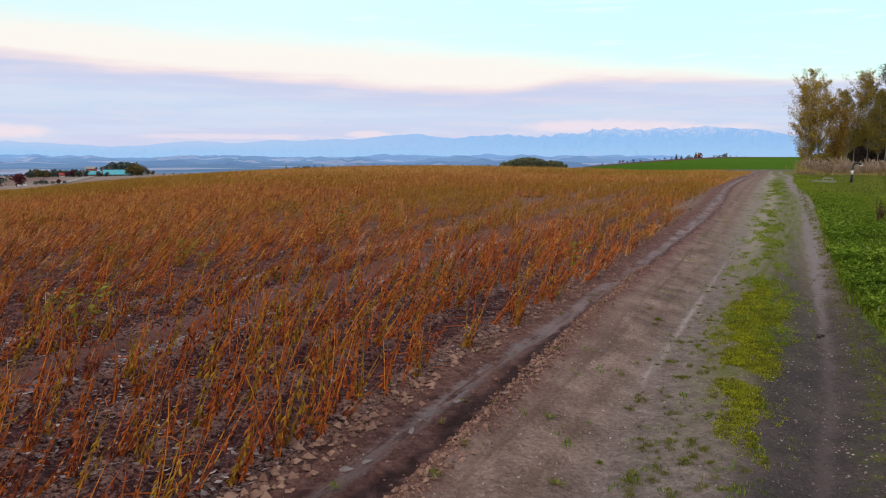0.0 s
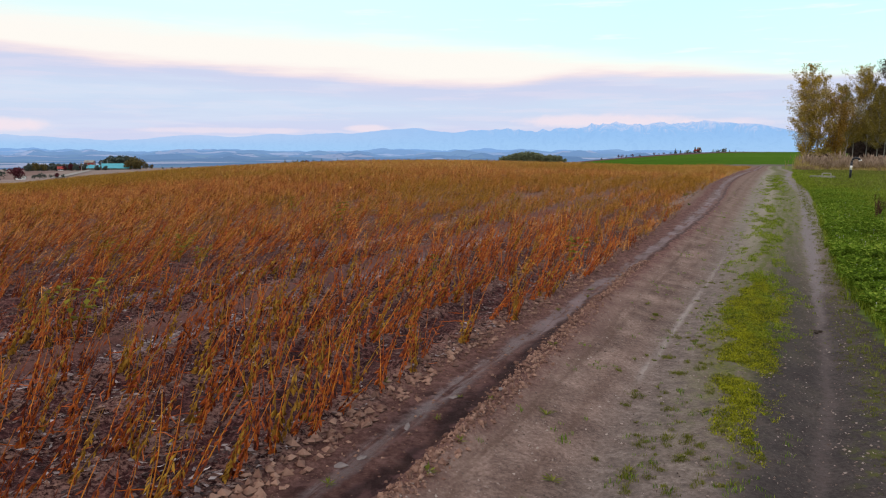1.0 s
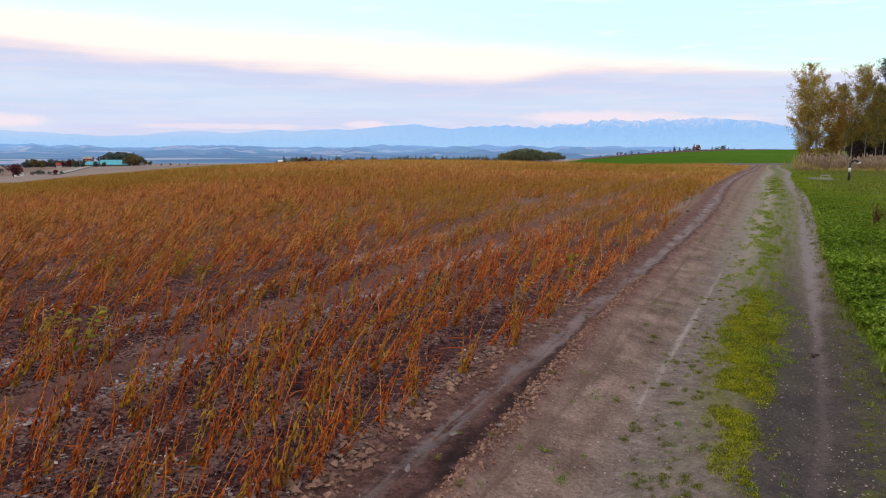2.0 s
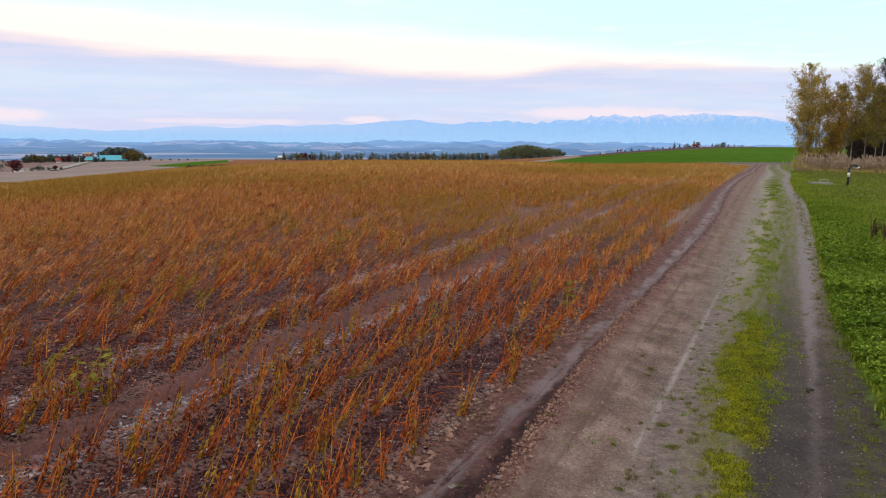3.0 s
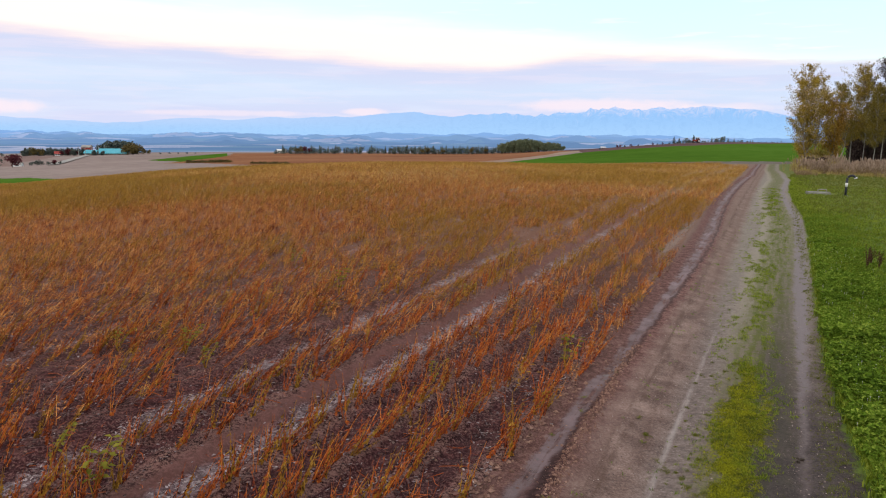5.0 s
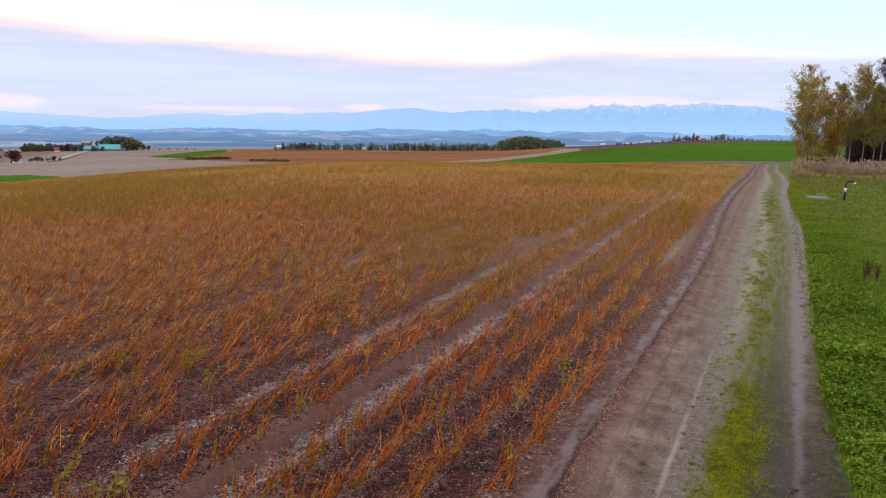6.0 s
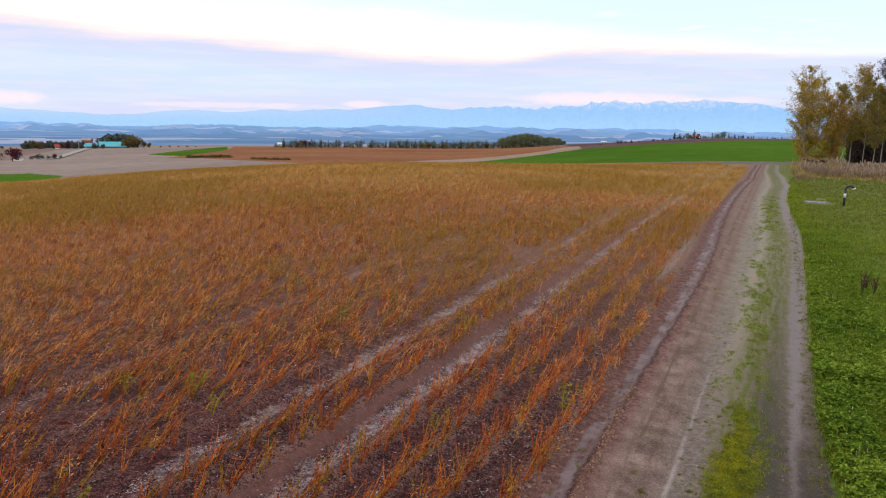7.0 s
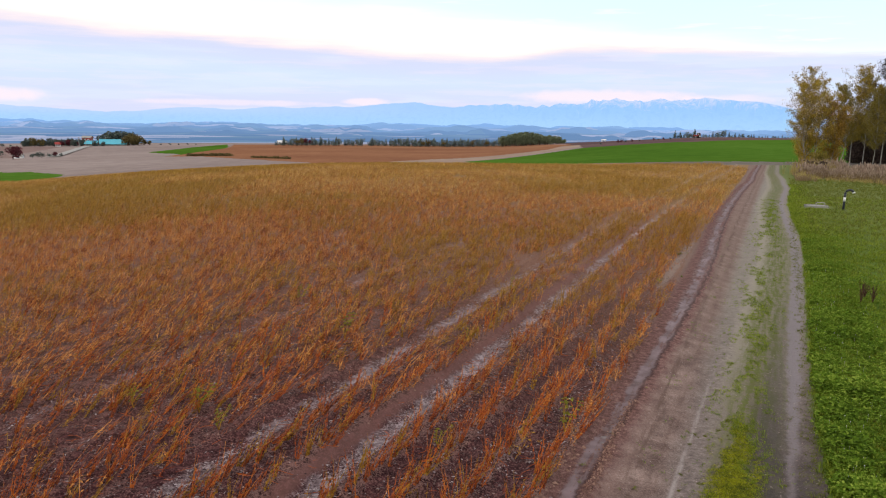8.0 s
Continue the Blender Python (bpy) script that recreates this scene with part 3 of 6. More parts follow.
WEED = varied("weed_leaf", (.045, .055, .008), (.14, .155, .018), (.26, .26, .04), 8, .7, 0, sheer=.2)
# haze over the far firs is painted into this pale green
HAZE_GREEN = varied("hazed_fir_green", (.075, .10, .095), (.135, .17, .15), (.20, .235, .19), .5, .9, 0)
FOREST_GREEN = varied("far_forest_green", (.085, .11, .07), (.145, .175, .10), (.21, .235, .135), .5, .9, 0)
MAROON = varied("maroon_leaf", (.05, .012, .018), (.10, .02, .03), (.16, .04, .045), .5, .9, 0)
DOCK = varied("dock_weed", (.04, .02, .012), (.085, .042, .026), (.14, .075, .045), 10, .9, 0)
CONCRETE = varied("concrete", (.20, .19, .175), (.32, .31, .29), (.44, .43, .41), 5, .9)
MOSSY_CONCRETE = varied("mossy_concrete", (.10, .10, .08), (.21, .21, .18), (.34, .33, .30), 7, .95)
BLACK_STEEL = varied("dark_blue_paint", (.008, .009, .016), (.016, .018, .03), (.04, .042, .06), 9, .45, .2, .002, spec=.5)
WHITE_PAINT = varied("white_paint", (.55, .55, .54), (.72, .72, .72), (.82, .82, .82), 6, .5, .15, .002)
TURQUOISE = varied("turquoise_sheet", (.06, .32, .42), (.09, .43, .54), (.14, .53, .64), .6, .5, 0)
RED_PAINT = varied("red_paint", (.18, .028, .026), (.33, .05, .042), (.44, .10, .08), 2, .5, 0)
GLASS = varied("dark_window", (.02, .03, .04), (.04, .05, .06), (.08, .09, .10), 2, .2, 0, spec=.6)
RUBBER = varied("tyre_rubber", (.012, .012, .012), (.022, .022, .022), (.04, .038, .036), 8, .9, 0)
WOOD = varied("grey_wood", (.09, .08, .07), (.17, .15, .13), (.27, .25, .22), 4, .85)

# ---- mesh helpers ----


def mesh(name, verts, faces, mats, idx=None, smooth=False):
    """A mesh from arrays: faces all of one size."""
    verts, faces = np.asarray(verts, np.float32), np.asarray(faces, np.int32)
    me = bpy.data.meshes.new(name)
    k = faces.shape[1]
    me.vertices.add(len(verts))
    me.vertices.foreach_set("co", verts.ravel())
    me.loops.add(faces.size)
    me.loops.foreach_set("vertex_index", faces.ravel())
    me.polygons.add(len(faces))
    me.polygons.foreach_set("loop_start", np.arange(0, faces.size, k, dtype=np.int32))
    for mat in mats:
        me.materials.append(mat)
    if idx is not None:
        me.polygons.foreach_set("material_index", np.asarray(idx, np.int32))
    me.polygons.foreach_set("use_smooth", np.full(len(faces), smooth))
    me.update(calc_edges=True)
    return me


class Geo:
    """Collects triangles with a material slot each."""

    def __init__(self):
        self.v, self.f, self.m, self.count = [], [], [], 0

    def add(self, verts, faces, slot=0):
        self.v.append(np.asarray(verts, float))
        self.f.append(np.asarray(faces, int) + self.count)
        self.m.append(np.full(len(faces), slot))
        self.count += len(verts)
        return self

    def arrays(self):
        return np.concatenate(self.v), np.concatenate(self.f), np.concatenate(self.m)

    def tube(self, pts, radii, sides=4, slot=0, cap=False):
        pts = np.asarray(pts, float)
        rings = []
        for i, p in enumerate(pts):
            d = pts[min(i + 1, len(pts) - 1)] - pts[max(i - 1, 0)]
            d = d / (np.linalg.norm(d) + 1e-9)
            a = np.cross(d, (0, 0, 1) if abs(d[2]) < .9 else (1, 0, 0))
            a /= np.linalg.norm(a)
            b = np.cross(d, a)
            w = np.arange(sides) * 2 * math.pi / sides
            rings.append(p + radii[i] * (np.cos(w)[:, None] * a + np.sin(w)[:, None] * b))
        f = []
        for i in range(len(pts) - 1):
            for j in range(sides):
                a, b = i * sides + j, i * sides + (j + 1) % sides
                f += [(a, b, b + sides), (a, b + sides, a + sides)]
        if cap:
            last = (len(pts) - 1) * sides
            f += [(0, j + 1, j) for j in range(1, sides - 1)] + [(last, last + j, last + j + 1) for j in range(1, sides - 1)]
        return self.add(np.concatenate(rings), f, slot)

    def spindle(self, a, b, r, slot=0, sides=3):
        """A pod: two tips and a ring between."""
        a, b = np.asarray(a, float), np.asarray(b, float)
        d = (b - a) / (np.linalg.norm(b - a) + 1e-9)
        s = np.cross(d, (.3, .5, .8))
        s /= np.linalg.norm(s)
        t = np.cross(d, s)
        w = np.arange(sides) * 2 * math.pi / sides
        ring = (a + b) / 2 + r * (np.cos(w)[:, None] * s + .6 * np.sin(w)[:, None] * t)
        f = []
        for j in range(sides):
            f += [(0, 2 + j, 2 + (j + 1) % sides), (1, 2 + (j + 1) % sides, 2 + j)]
        return self.add(np.vstack([a, b, ring]), f, slot)

    def leaf(self, at, along, side, long, wide, slot=0):
        at, along, side = (np.asarray(q, float) for q in (at, along, side))
        n = np.cross(along, side)
        v = [at, at + along * long * .5 + side * wide * .5 + n * wide * .2, at + along * long, at + along * long * .5 - side * wide * .5 + n * wide * .2]
        return self.add(v, [(0, 1, 2), (0, 2, 3)], slot)

    def box(self, lo, hi, slot=0):
        (a, b, c), (d, e, f) = lo, hi
        v = [(x, y, z) for x in (a, d) for y in (b, e) for z in (c, f)]
        q = [(0, 1, 3, 2), (4, 6, 7, 5), (0, 4, 5, 1), (2, 3, 7, 6), (0, 2, 6, 4), (1, 5, 7, 3)]
        return self.add(v, [t for k in q for t in ((k[0], k[1], k[2]), (k[0], k[2], k[3]))], slot)

    def mesh(self, name, mats, smooth=False):
        v, f, m = self.arrays()
        return mesh(name, v, f, mats, m, smooth)


def scatter(name, temps, mats, xy, z, yaw, scale, lean=None, smooth=False):
    """Many copies of some templates joined into one mesh: yaw, scale and lean for each."""
    rng = np.random.default_rng(len(xy))
    which = rng.integers(0, len(temps), len(xy))
    vs, fs, ms, base = [], [], [], 0
    for k, (tv, tf, tm) in enumerate(temps):
        s = which == k
        n = int(s.sum())
        if not n:
            continue
        c, d, sc = np.cos(yaw[s])[:, None], np.sin(yaw[s])[:, None], scale[s][:, None]
        x, y, h = tv[:, 0] * c - tv[:, 1] * d, tv[:, 0] * d + tv[:, 1] * c, np.broadcast_to(tv[:, 2], (n, len(tv)))
        x, y, h = x * sc, y * sc, h * sc
        if lean is not None:
            x, y = x + lean[s, :1] * h * .86, y + lean[s, 1:] * h * .86
            h = h * (1 - .2 * (lean[s, :1] ** 2 + lean[s, 1:] ** 2))
        vs.append(np.stack([x + xy[s, :1], y + xy[s, 1:], h + z[s][:, None]], -1).reshape(-1, 3))
        fs.append((tf[None] + (np.arange(n) * len(tv))[:, None, None]).reshape(-1, 3) + base)
        ms.append(np.tile(tm, n))
        base += n * len(tv)
    return new(name, mesh(name, np.concatenate(vs), np.concatenate(fs), mats, np.concatenate(ms), smooth))


def part(name, geo, mats, parent=None, label="", smooth=False):
    mats = mats if isinstance(mats, (list, tuple)) else [mats]
    ob = new(name, geo.mesh(name, mats, smooth))
    ob.parent = parent
    return tagged(ob, label)


def bevelled(name, boxes, mat, parent, bevel=.01, label=""):
    """Boxes with softened edges, joined into one part."""
    bm = bmesh.new()
    for lo, hi in boxes:
        size = [b - a for a, b in zip(lo, hi)]
        mid = [(a + b) / 2 for a, b in zip(lo, hi)]
        made = bmesh.ops.create_cube(bm, size=1, matrix=Matrix.Translation(mid) @ Matrix.Diagonal((*size, 1)))
        if bevel:
            edges = {e for vert in made["verts"] for e in vert.link_edges}
            bmesh.ops.bevel(bm, geom=list(edges), offset=bevel, segments=2, affect="EDGES")
    me = bpy.data.meshes.new(name)
    bm.to_mesh(me)
    bm.free()
    me.materials.append(mat)
    ob = new(name, me)
    ob.parent = parent
    return tagged(ob, label)


def inside(x, y, poly):
    hit = np.zeros(np.shape(x), bool)
    for (x0, y0), (x1, y1) in zip(poly, poly[1:] + poly[:1]):
        cross = ((y0 > y) != (y1 > y)) & (x < (x1 - x0) * (y - y0) / (y1 - y0 + 1e-12) + x0)
        hit ^= cross
    return hit


def polar(degrees, r):
    a = radians(degrees)
    return r * math.sin(a), r * math.cos(a)


# ---- ground ----
az = np.concatenate([np.arange(-180, -38, 6), np.arange(-36, 36, .13), np.arange(38, 180, 6)])
rs = np.concatenate([[0, 4], np.geomspace(8, 60, 60), np.geomspace(61, 560, 165), np.geomspace(568, 4850, 66)])
R, A = np.meshgrid(rs, np.radians(az), indexing="ij")
GX, GY = R * np.sin(A), R * np.cos(A)
GZ = height(GX, GY) - np.clip((70 - R) / 8, 0, 1) * .09
na = len(az)
ii, jj = np.meshgrid(np.arange(len(rs) - 1), np.arange(na), indexing="ij")
quads = np.stack([ii * na + jj, (ii + 1) * na + jj, (ii + 1) * na + (jj + 1) % na, ii * na + (jj + 1) % na], -1).reshape(-1, 4)
flatv = np.stack([GX, GY, GZ], -1).reshape(-1, 3)
cx, cy = flatv[quads, 0].mean(1), flatv[quads, 1].mean(1)
cu, cv = to_uv(cx, cy)
cr = np.hypot(cx, cy)
wavy = 2.5 * fbm(cx / 18, cy / 18, 40)
region = np.zeros(len(quads), int)
region[cy > 96] = 1
region[(cr > 98) & (np.degrees(np.abs(np.arctan2(cx, cy))) > 60)] = 3
brown = [(-20, 96), (-24, 136), (-64, 199), (-76, 205), (-95, 330), (-128, 462), (60, 480), (54, 300), (46, 258), (36, 216), (-3, 157), (4, 96)]
strip = [(-12, 96), (-9, 140), (-3, 157), (31, 216), (42, 258), (48, 258), (40, 214), (5, 143), (8, 96)]
green = [(8, 96), (5, 143), (38, 200), (64, 186), (98, 206), (200, 235), (400, 240), (400, 96)]
ploughed = [(38, 200), (64, 186), (98, 206), (200, 235), (400, 240), (500, 500), (90, 600), (52, 300)]
wedge = [(-104, 264), (-80, 226), (-76, 205), (-95, 330), (-132, 462), (-118, 350)]
corner = [(-140, 96), (-52, 96), (-60, 118), (-78, 138), (-120, 146)]
far_brown = [(-150, 258), (-128, 232), (-190, 225), (-260, 380), (-200, 398)]
for k, poly in ((2, brown), (6, far_brown), (4, green), (5, ploughed), (3, strip), (4, wedge), (4, corner)):
    region[inside(cx + wavy * .4, cy + wavy, poly) & (cy > 96)] = k
region[(np.abs(cy - 97.6 - .015 * cx) < 1.3) & (cx > -25)] = 8
region[(np.abs(cy - 94.5 + wavy * .3) < 2.6) & (cx > 24)] = 8
region[cr > 560] = 7
region[inside(cu, cv, [(-3, -14), (58, -14), (58, 7.2), (-3, 7.2)])] = -1
kinds = (("ground", LANE, "bean field soil and turf round the dirt track"),
         # stubble tan greyed slightly, painting haze into its colour
         ("harvested_field", land("stubble", (.195, .158, .145), (.28, .228, .21), (.36, .30, .275), .25, .03, 60, 5), "harvested pale tan field with faint drill lines"),
         ("brown_field", land("brown_crop", (.19, .085, .05), (.26, .125, .07), (.33, .17, .095), .3, .02, 20, 4), "distant reddish brown bean field"),
         ("stubble_strip", land("straw_strip", (.23, .165, .13), (.31, .235, .185), (.38, .295, .235), .4), "pale straw strip between two fields"),
         ("green_field", land("winter_wheat", (.044, .105, .014), (.068, .148, .018), (.092, .18, .028), .35, .012, -65, 6), "bright green winter wheat field"),
         ("ploughed_field", land("plough", (.085, .055, .06), (.13, .085, .085), (.18, .12, .115), .4), "purplish brown ploughed field on the rise"),
         ("stubble_field", land("far_stubble", (.17, .12, .11), (.23, .165, .15), (.29, .215, .19), .2), "dull brown harvested field near the farm"),
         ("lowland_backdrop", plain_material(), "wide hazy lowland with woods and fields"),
         ("gravel_lane", land("gravel_lane", (.12, .105, .09), (.19, .17, .15), (.26, .235, .21), 1.5), "grey gravel lane at the far end of the field"))
for k, (name, mat, label) in enumerate(kinds):
    pick = quads[region == k]
    used, back = np.unique(pick, return_inverse=True)
    tagged(new(name, mesh(name, flatv[used], back.reshape(-1, 4), [mat], None, True)), label, "ground" if k != 7 else "backdrop", kind="structure")

# the near ground, with ridges, gully, ruts and banks
us = [-5.0]
while us[-1] < 60:
    us.append(us[-1] + (.3 if us[-1] < 1 else max(.06, .014 * us[-1])))
us, vs = np.array(us), np.concatenate([np.arange(-16, -8, .1), np.arange(-8, 2, .05), np.arange(2, 9.01, .1)])
U, V = np.meshgrid(us, vs, indexing="ij")
PX, PY = to_xy(U, V)
rim = np.minimum(np.minimum(U + 5, 60 - U), np.minimum(V + 16, 9 - V))
PZ = surface(PX, PY) - .1 * np.clip(1 - rim / .3, 0, 1)
nv = len(vs)
ii, jj = np.meshgrid(np.arange(len(us) - 1), np.arange(nv - 1), indexing="ij")
q = np.stack([ii * nv + jj, ii * nv + jj + 1, (ii + 1) * nv + jj + 1, (ii + 1) * nv + jj], -1).reshape(-1, 4)[:, ::-1]
tagged(new("road", mesh("road", np.stack([PX, PY, PZ], -1).reshape(-1, 3), q, [LANE], None, True)), "dirt farm track with moss strip, rain gully and worn footpath", "road", kind="structure")

# ---- mountains ----


def mountain_range(name, label, r, knots, rough, seed, mat, peaks=0.0, detail=.12):
    a = np.arange(-60, 60, detail)
    top = np.interp(a, *knots)
    t = np.linspace(0, 1, 14)
    ridge = top + rough * (fbm(a / 3.2, a * 0 + seed, seed, 6) + .4 * np.abs(fbm(a / 1.1, a * 0, seed + 3, 4)))
    ridge = ridge + peaks * np.exp(-((a - 13) / 7.5) ** 2) * (.5 - 2 * np.abs(vnoise(a / .9, a * 0, seed + 5)) - .8 * np.abs(vnoise(a / .34, a * 0, seed + 6)))
    TT, AA = np.meshgrid(t, np.radians(a), indexing="ij")
    fold = 1 + .035 * fbm(np.degrees(AA) / 1.2, TT * 4, seed + 7, 4)
    rr = (r - 320 * (1 - TT) ** 1.0) * fold
    zz = -60 + (ridge * r + 60)[None, :] * TT ** .9
    v = np.stack([rr * np.sin(AA), rr * np.cos(AA), zz], -1).reshape(-1, 3)
    n = len(a)
    ii, jj = np.meshgrid(np.arange(len(t) - 1), np.arange(n - 1), indexing="ij")
    q = np.stack([ii * n + jj, ii * n + jj + 1, (ii + 1) * n + jj + 1, (ii + 1) * n + jj], -1).reshape(-1, 4)
    tagged(new(name, mesh(name, v, q, [mat], None, True)), label, "mountains", kind="structure")


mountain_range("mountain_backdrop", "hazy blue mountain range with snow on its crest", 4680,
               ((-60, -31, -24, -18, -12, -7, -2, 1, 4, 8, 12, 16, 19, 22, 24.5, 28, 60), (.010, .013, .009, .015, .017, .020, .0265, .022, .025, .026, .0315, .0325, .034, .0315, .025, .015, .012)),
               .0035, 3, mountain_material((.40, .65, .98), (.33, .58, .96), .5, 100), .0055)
mountain_range("foothill_backdrop", "low foothills under the mountains, blue with haze", 4250,
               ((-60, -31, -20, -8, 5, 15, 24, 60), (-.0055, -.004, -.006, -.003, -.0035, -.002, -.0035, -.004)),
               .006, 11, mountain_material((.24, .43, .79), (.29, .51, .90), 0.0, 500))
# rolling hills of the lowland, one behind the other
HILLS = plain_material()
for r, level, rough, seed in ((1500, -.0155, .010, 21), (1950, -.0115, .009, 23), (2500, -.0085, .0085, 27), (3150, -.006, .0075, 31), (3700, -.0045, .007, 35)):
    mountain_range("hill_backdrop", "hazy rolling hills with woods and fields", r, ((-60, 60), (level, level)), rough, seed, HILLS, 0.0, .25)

# ---- bean plants ----
rng = np.random.default_rng(7)


def bean_template(seed, stems, nodes, tall=.5, segs=4, sides=3, pod_r=.009, stem_r=.0042, slots=(0, 1)):
    """A ripe, leafless bean plant: bent stems with pods in clusters at their nodes."""
    made, rg = [], np.random.default_rng(seed)
    for s in range(stems):
        g, h = Geo(), Geo()
        made.append((g, h))
        a, out = rg.uniform(0, 6.28), rg.uniform(.02, .11) if s else .02
        top = tall * rg.uniform(.65, 1.08) if s else tall
        t = np.linspace(0, 1, segs + 1)
        bend = rg.normal(0, .05, 2)
        pts = np.stack([.012 * math.cos(a) + out * math.cos(a) * t + bend[0] * t ** 2, .012 * math.sin(a) + out * math.sin(a) * t + bend[1] * t ** 2, top * t - .02 * (1 - t)], -1)
        g.tube(pts, stem_r * (1.15 - .7 * t), sides, slots[0])
        for k in range(nodes):
            f = rg.uniform(.06, .92) ** 1.5
            at = np.array([np.interp(f, t, pts[:, c]) for c in range(3)])
            w = rg.uniform(0, 6.28)
            d = np.array([math.cos(w) * .3, math.sin(w) * .3, rg.uniform(-1.4, -.2)])
            d /= np.linalg.norm(d)
            h.spindle(at + d * .004, at + d * rg.uniform(.03, .062), pod_r * rg.uniform(.6, 1.15) * (1.15 - .5 * f), slots[1])
    return made


def joined(made):
    g = Geo()
    for pair in made:
        for k in pair:
            v, f, m = k.arrays()
            g.add(v, f, m[0])
    return g.arrays()


near_t = [joined(bean_template(s, 2 + s % 3, 28, .47, 3, pod_r=.0105, stem_r=.0036)) for s in range(12)]


def far_template(seed, stems=3, wide=.0075, spread=.12, pods=(.3, .85), tall=.33):
    """The same plant far off: slim stems and pods as narrow blades."""
    g, rg = Geo(), np.random.default_rng(seed)
    for k in range(stems):
        a, w = rg.uniform(0, 6.28, 2)
        b = np.array([math.cos(a), math.sin(a), 0]) * rg.uniform(0, spread)
        tip = b + np.array([math.cos(w) * .12, math.sin(w) * .12, rg.uniform(.14, tall)])
        s = np.array([-math.sin(w), math.cos(w), 0]) * wide
        g.add([b - s, b + s, tip + s * .5, tip - s * .5], [(0, 1, 2), (0, 2, 3)], 0)
        c = rg.uniform(0, 6.28)
        for f in pods:
            q = b + (tip - b) * (f + rg.uniform(-.15, .15))
            c += 2.4
            al = np.array([math.cos(c), math.sin(c), rg.uniform(-.8, .5)])
            g.leaf(q, al, np.array([-math.sin(c), math.cos(c), .3]), .055, wide * 4.5, 1)
    return g.arrays()


far_t = [far_template(80 + s, 4, .0065, .26) for s in range(12)]
mid_t = [far_template(50 + s, 6, .0048, .13, (.25, .5, .75, 1.0), .30) for s in range(12)]
rows = []
for i, v0 in enumerate(ROWS):
    step = .06 if i > 5 else .085
    u0 = np.arange(0, 115, step)
    u1 = u0 + rng.uniform(-.06, .06, len(u0))
    v1 = v0 + np.interp(u0, *BEND) + rng.normal(0, 1, len(u0)) * np.clip(.05 + .0045 * (u0 - 4), .24 if i > 5 else .05 if i else .04, .26 if i > 5 else .15) * (np.interp(u0, (8, 14), (1, 1.7)) if 2 < i < 6 else 1)
    x, y = to_xy(u1, v1)
    a, r = np.degrees(np.arctan2(x, y)), np.hypot(x, y)
    keep = (np.abs(a) < np.where(r < 11, 80, 37)) & (y < 94 + .5 * fbm(x / 4, y / 4, 50)) & (r > 1.5)
    gap = vnoise(u1 / .9, v1 / .9, 60 + i) + .6 * vnoise(u1 / 5, v1 / 5, 61)
    keep &= gap > (-.46 if i > 5 else -.5 if i else -.34)
    for w, bare, thin, end in zip(WHEELINGS, (.29, .27, .2), (.15, .05, .03), (40, 24, 15)):
        half = np.interp(u1, (7, 14), (bare, thin)) + .06 * vnoise(u1 / 1.5, v1 * 0, 64)
        keep &= (np.abs(v1 - np.interp(u1, *BEND) - w + .04) > half) | (u1 > end + 6 * vnoise(u1 / 3, v1, 66))
    keep &= rng.random(len(u0)) < np.where(r > 60, .45, np.where(r > 36, .86, .97 if i else .85))
    keep &= rng.random(len(u0)) < np.interp(r, (4, 12), (.58 if i > 5 else .85, 1))
    keep &= v1 < np.interp(u1, *FIELD_EDGE) + .02 * vnoise(u1 * 3, v1, 67)
    keep &= (y < 92.5) & (v1 < np.interp(u1, (86, 95), (-2.0, -6)))
    if i == 0:
        keep &= (u1 < 18.8) | ((u1 > 26) & (rng.random(len(u0)) < .8))
    clump = vnoise(u1 * 2.1, v1 * 0 + i, 63) + rng.normal(0, .12, len(u0))
    keep &= clump > (-.5 if i else -.3) - .02 * np.maximum(u1 - 5, 0)
    rows.append(np.stack([x, y, r, u1, v1, np.full(len(x), i)], -1)[keep])
beans = np.concatenate(rows)
bz = surface(beans[:, 0], beans[:, 1])
byaw = rng.uniform(0, 6.28, len(beans))
bscale = np.interp(beans[:, 2], (5, 9, 14, 40), (.92, .88, .82, .86)) * rng.uniform(.72, 1.15, len(beans)) * (1 + .25 * fbm(beans[:, 0] / 6, beans[:, 1] / 6, 70))
lodge = radians(48) + .7 * fbm(beans[:, 0] / 5, beans[:, 1] / 5, 72)[:, None] + rng.normal(0, .5, (len(beans), 1))
much = np.clip(.85 + .6 * fbm(beans[:, 0] / 3, beans[:, 1] / 3, 75)[:, None] + rng.normal(0, .22, (len(beans), 1)), .05, 1.4)
much = much * np.where(beans[:, 5:6] < 5, .75, 1) * np.clip(1.25 - beans[:, 2:3] / 30, .6, 1) * np.interp(beans[:, 3:4], (3, 9), (.72, 1.05))
blean = np.concatenate([np.sin(lodge) * much, np.cos(lodge) * much], 1)
single = np.zeros(len(beans), bool)
close = np.where((beans[:, 3] < 9.0) & (beans[:, 4] > -6.2) & (np.abs(beans[:, 0]) < .75 * beans[:, 1]))[0]
single[close[np.argsort(beans[close, 3])][:300]] = True

proto = []
for s in range(8):
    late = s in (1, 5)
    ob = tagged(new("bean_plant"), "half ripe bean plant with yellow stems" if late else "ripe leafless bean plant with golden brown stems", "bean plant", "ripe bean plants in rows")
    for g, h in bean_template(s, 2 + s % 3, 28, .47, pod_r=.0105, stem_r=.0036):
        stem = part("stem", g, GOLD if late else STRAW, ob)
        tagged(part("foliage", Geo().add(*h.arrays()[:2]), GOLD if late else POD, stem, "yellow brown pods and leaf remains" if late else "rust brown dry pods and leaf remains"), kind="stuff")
    proto.append(ob)
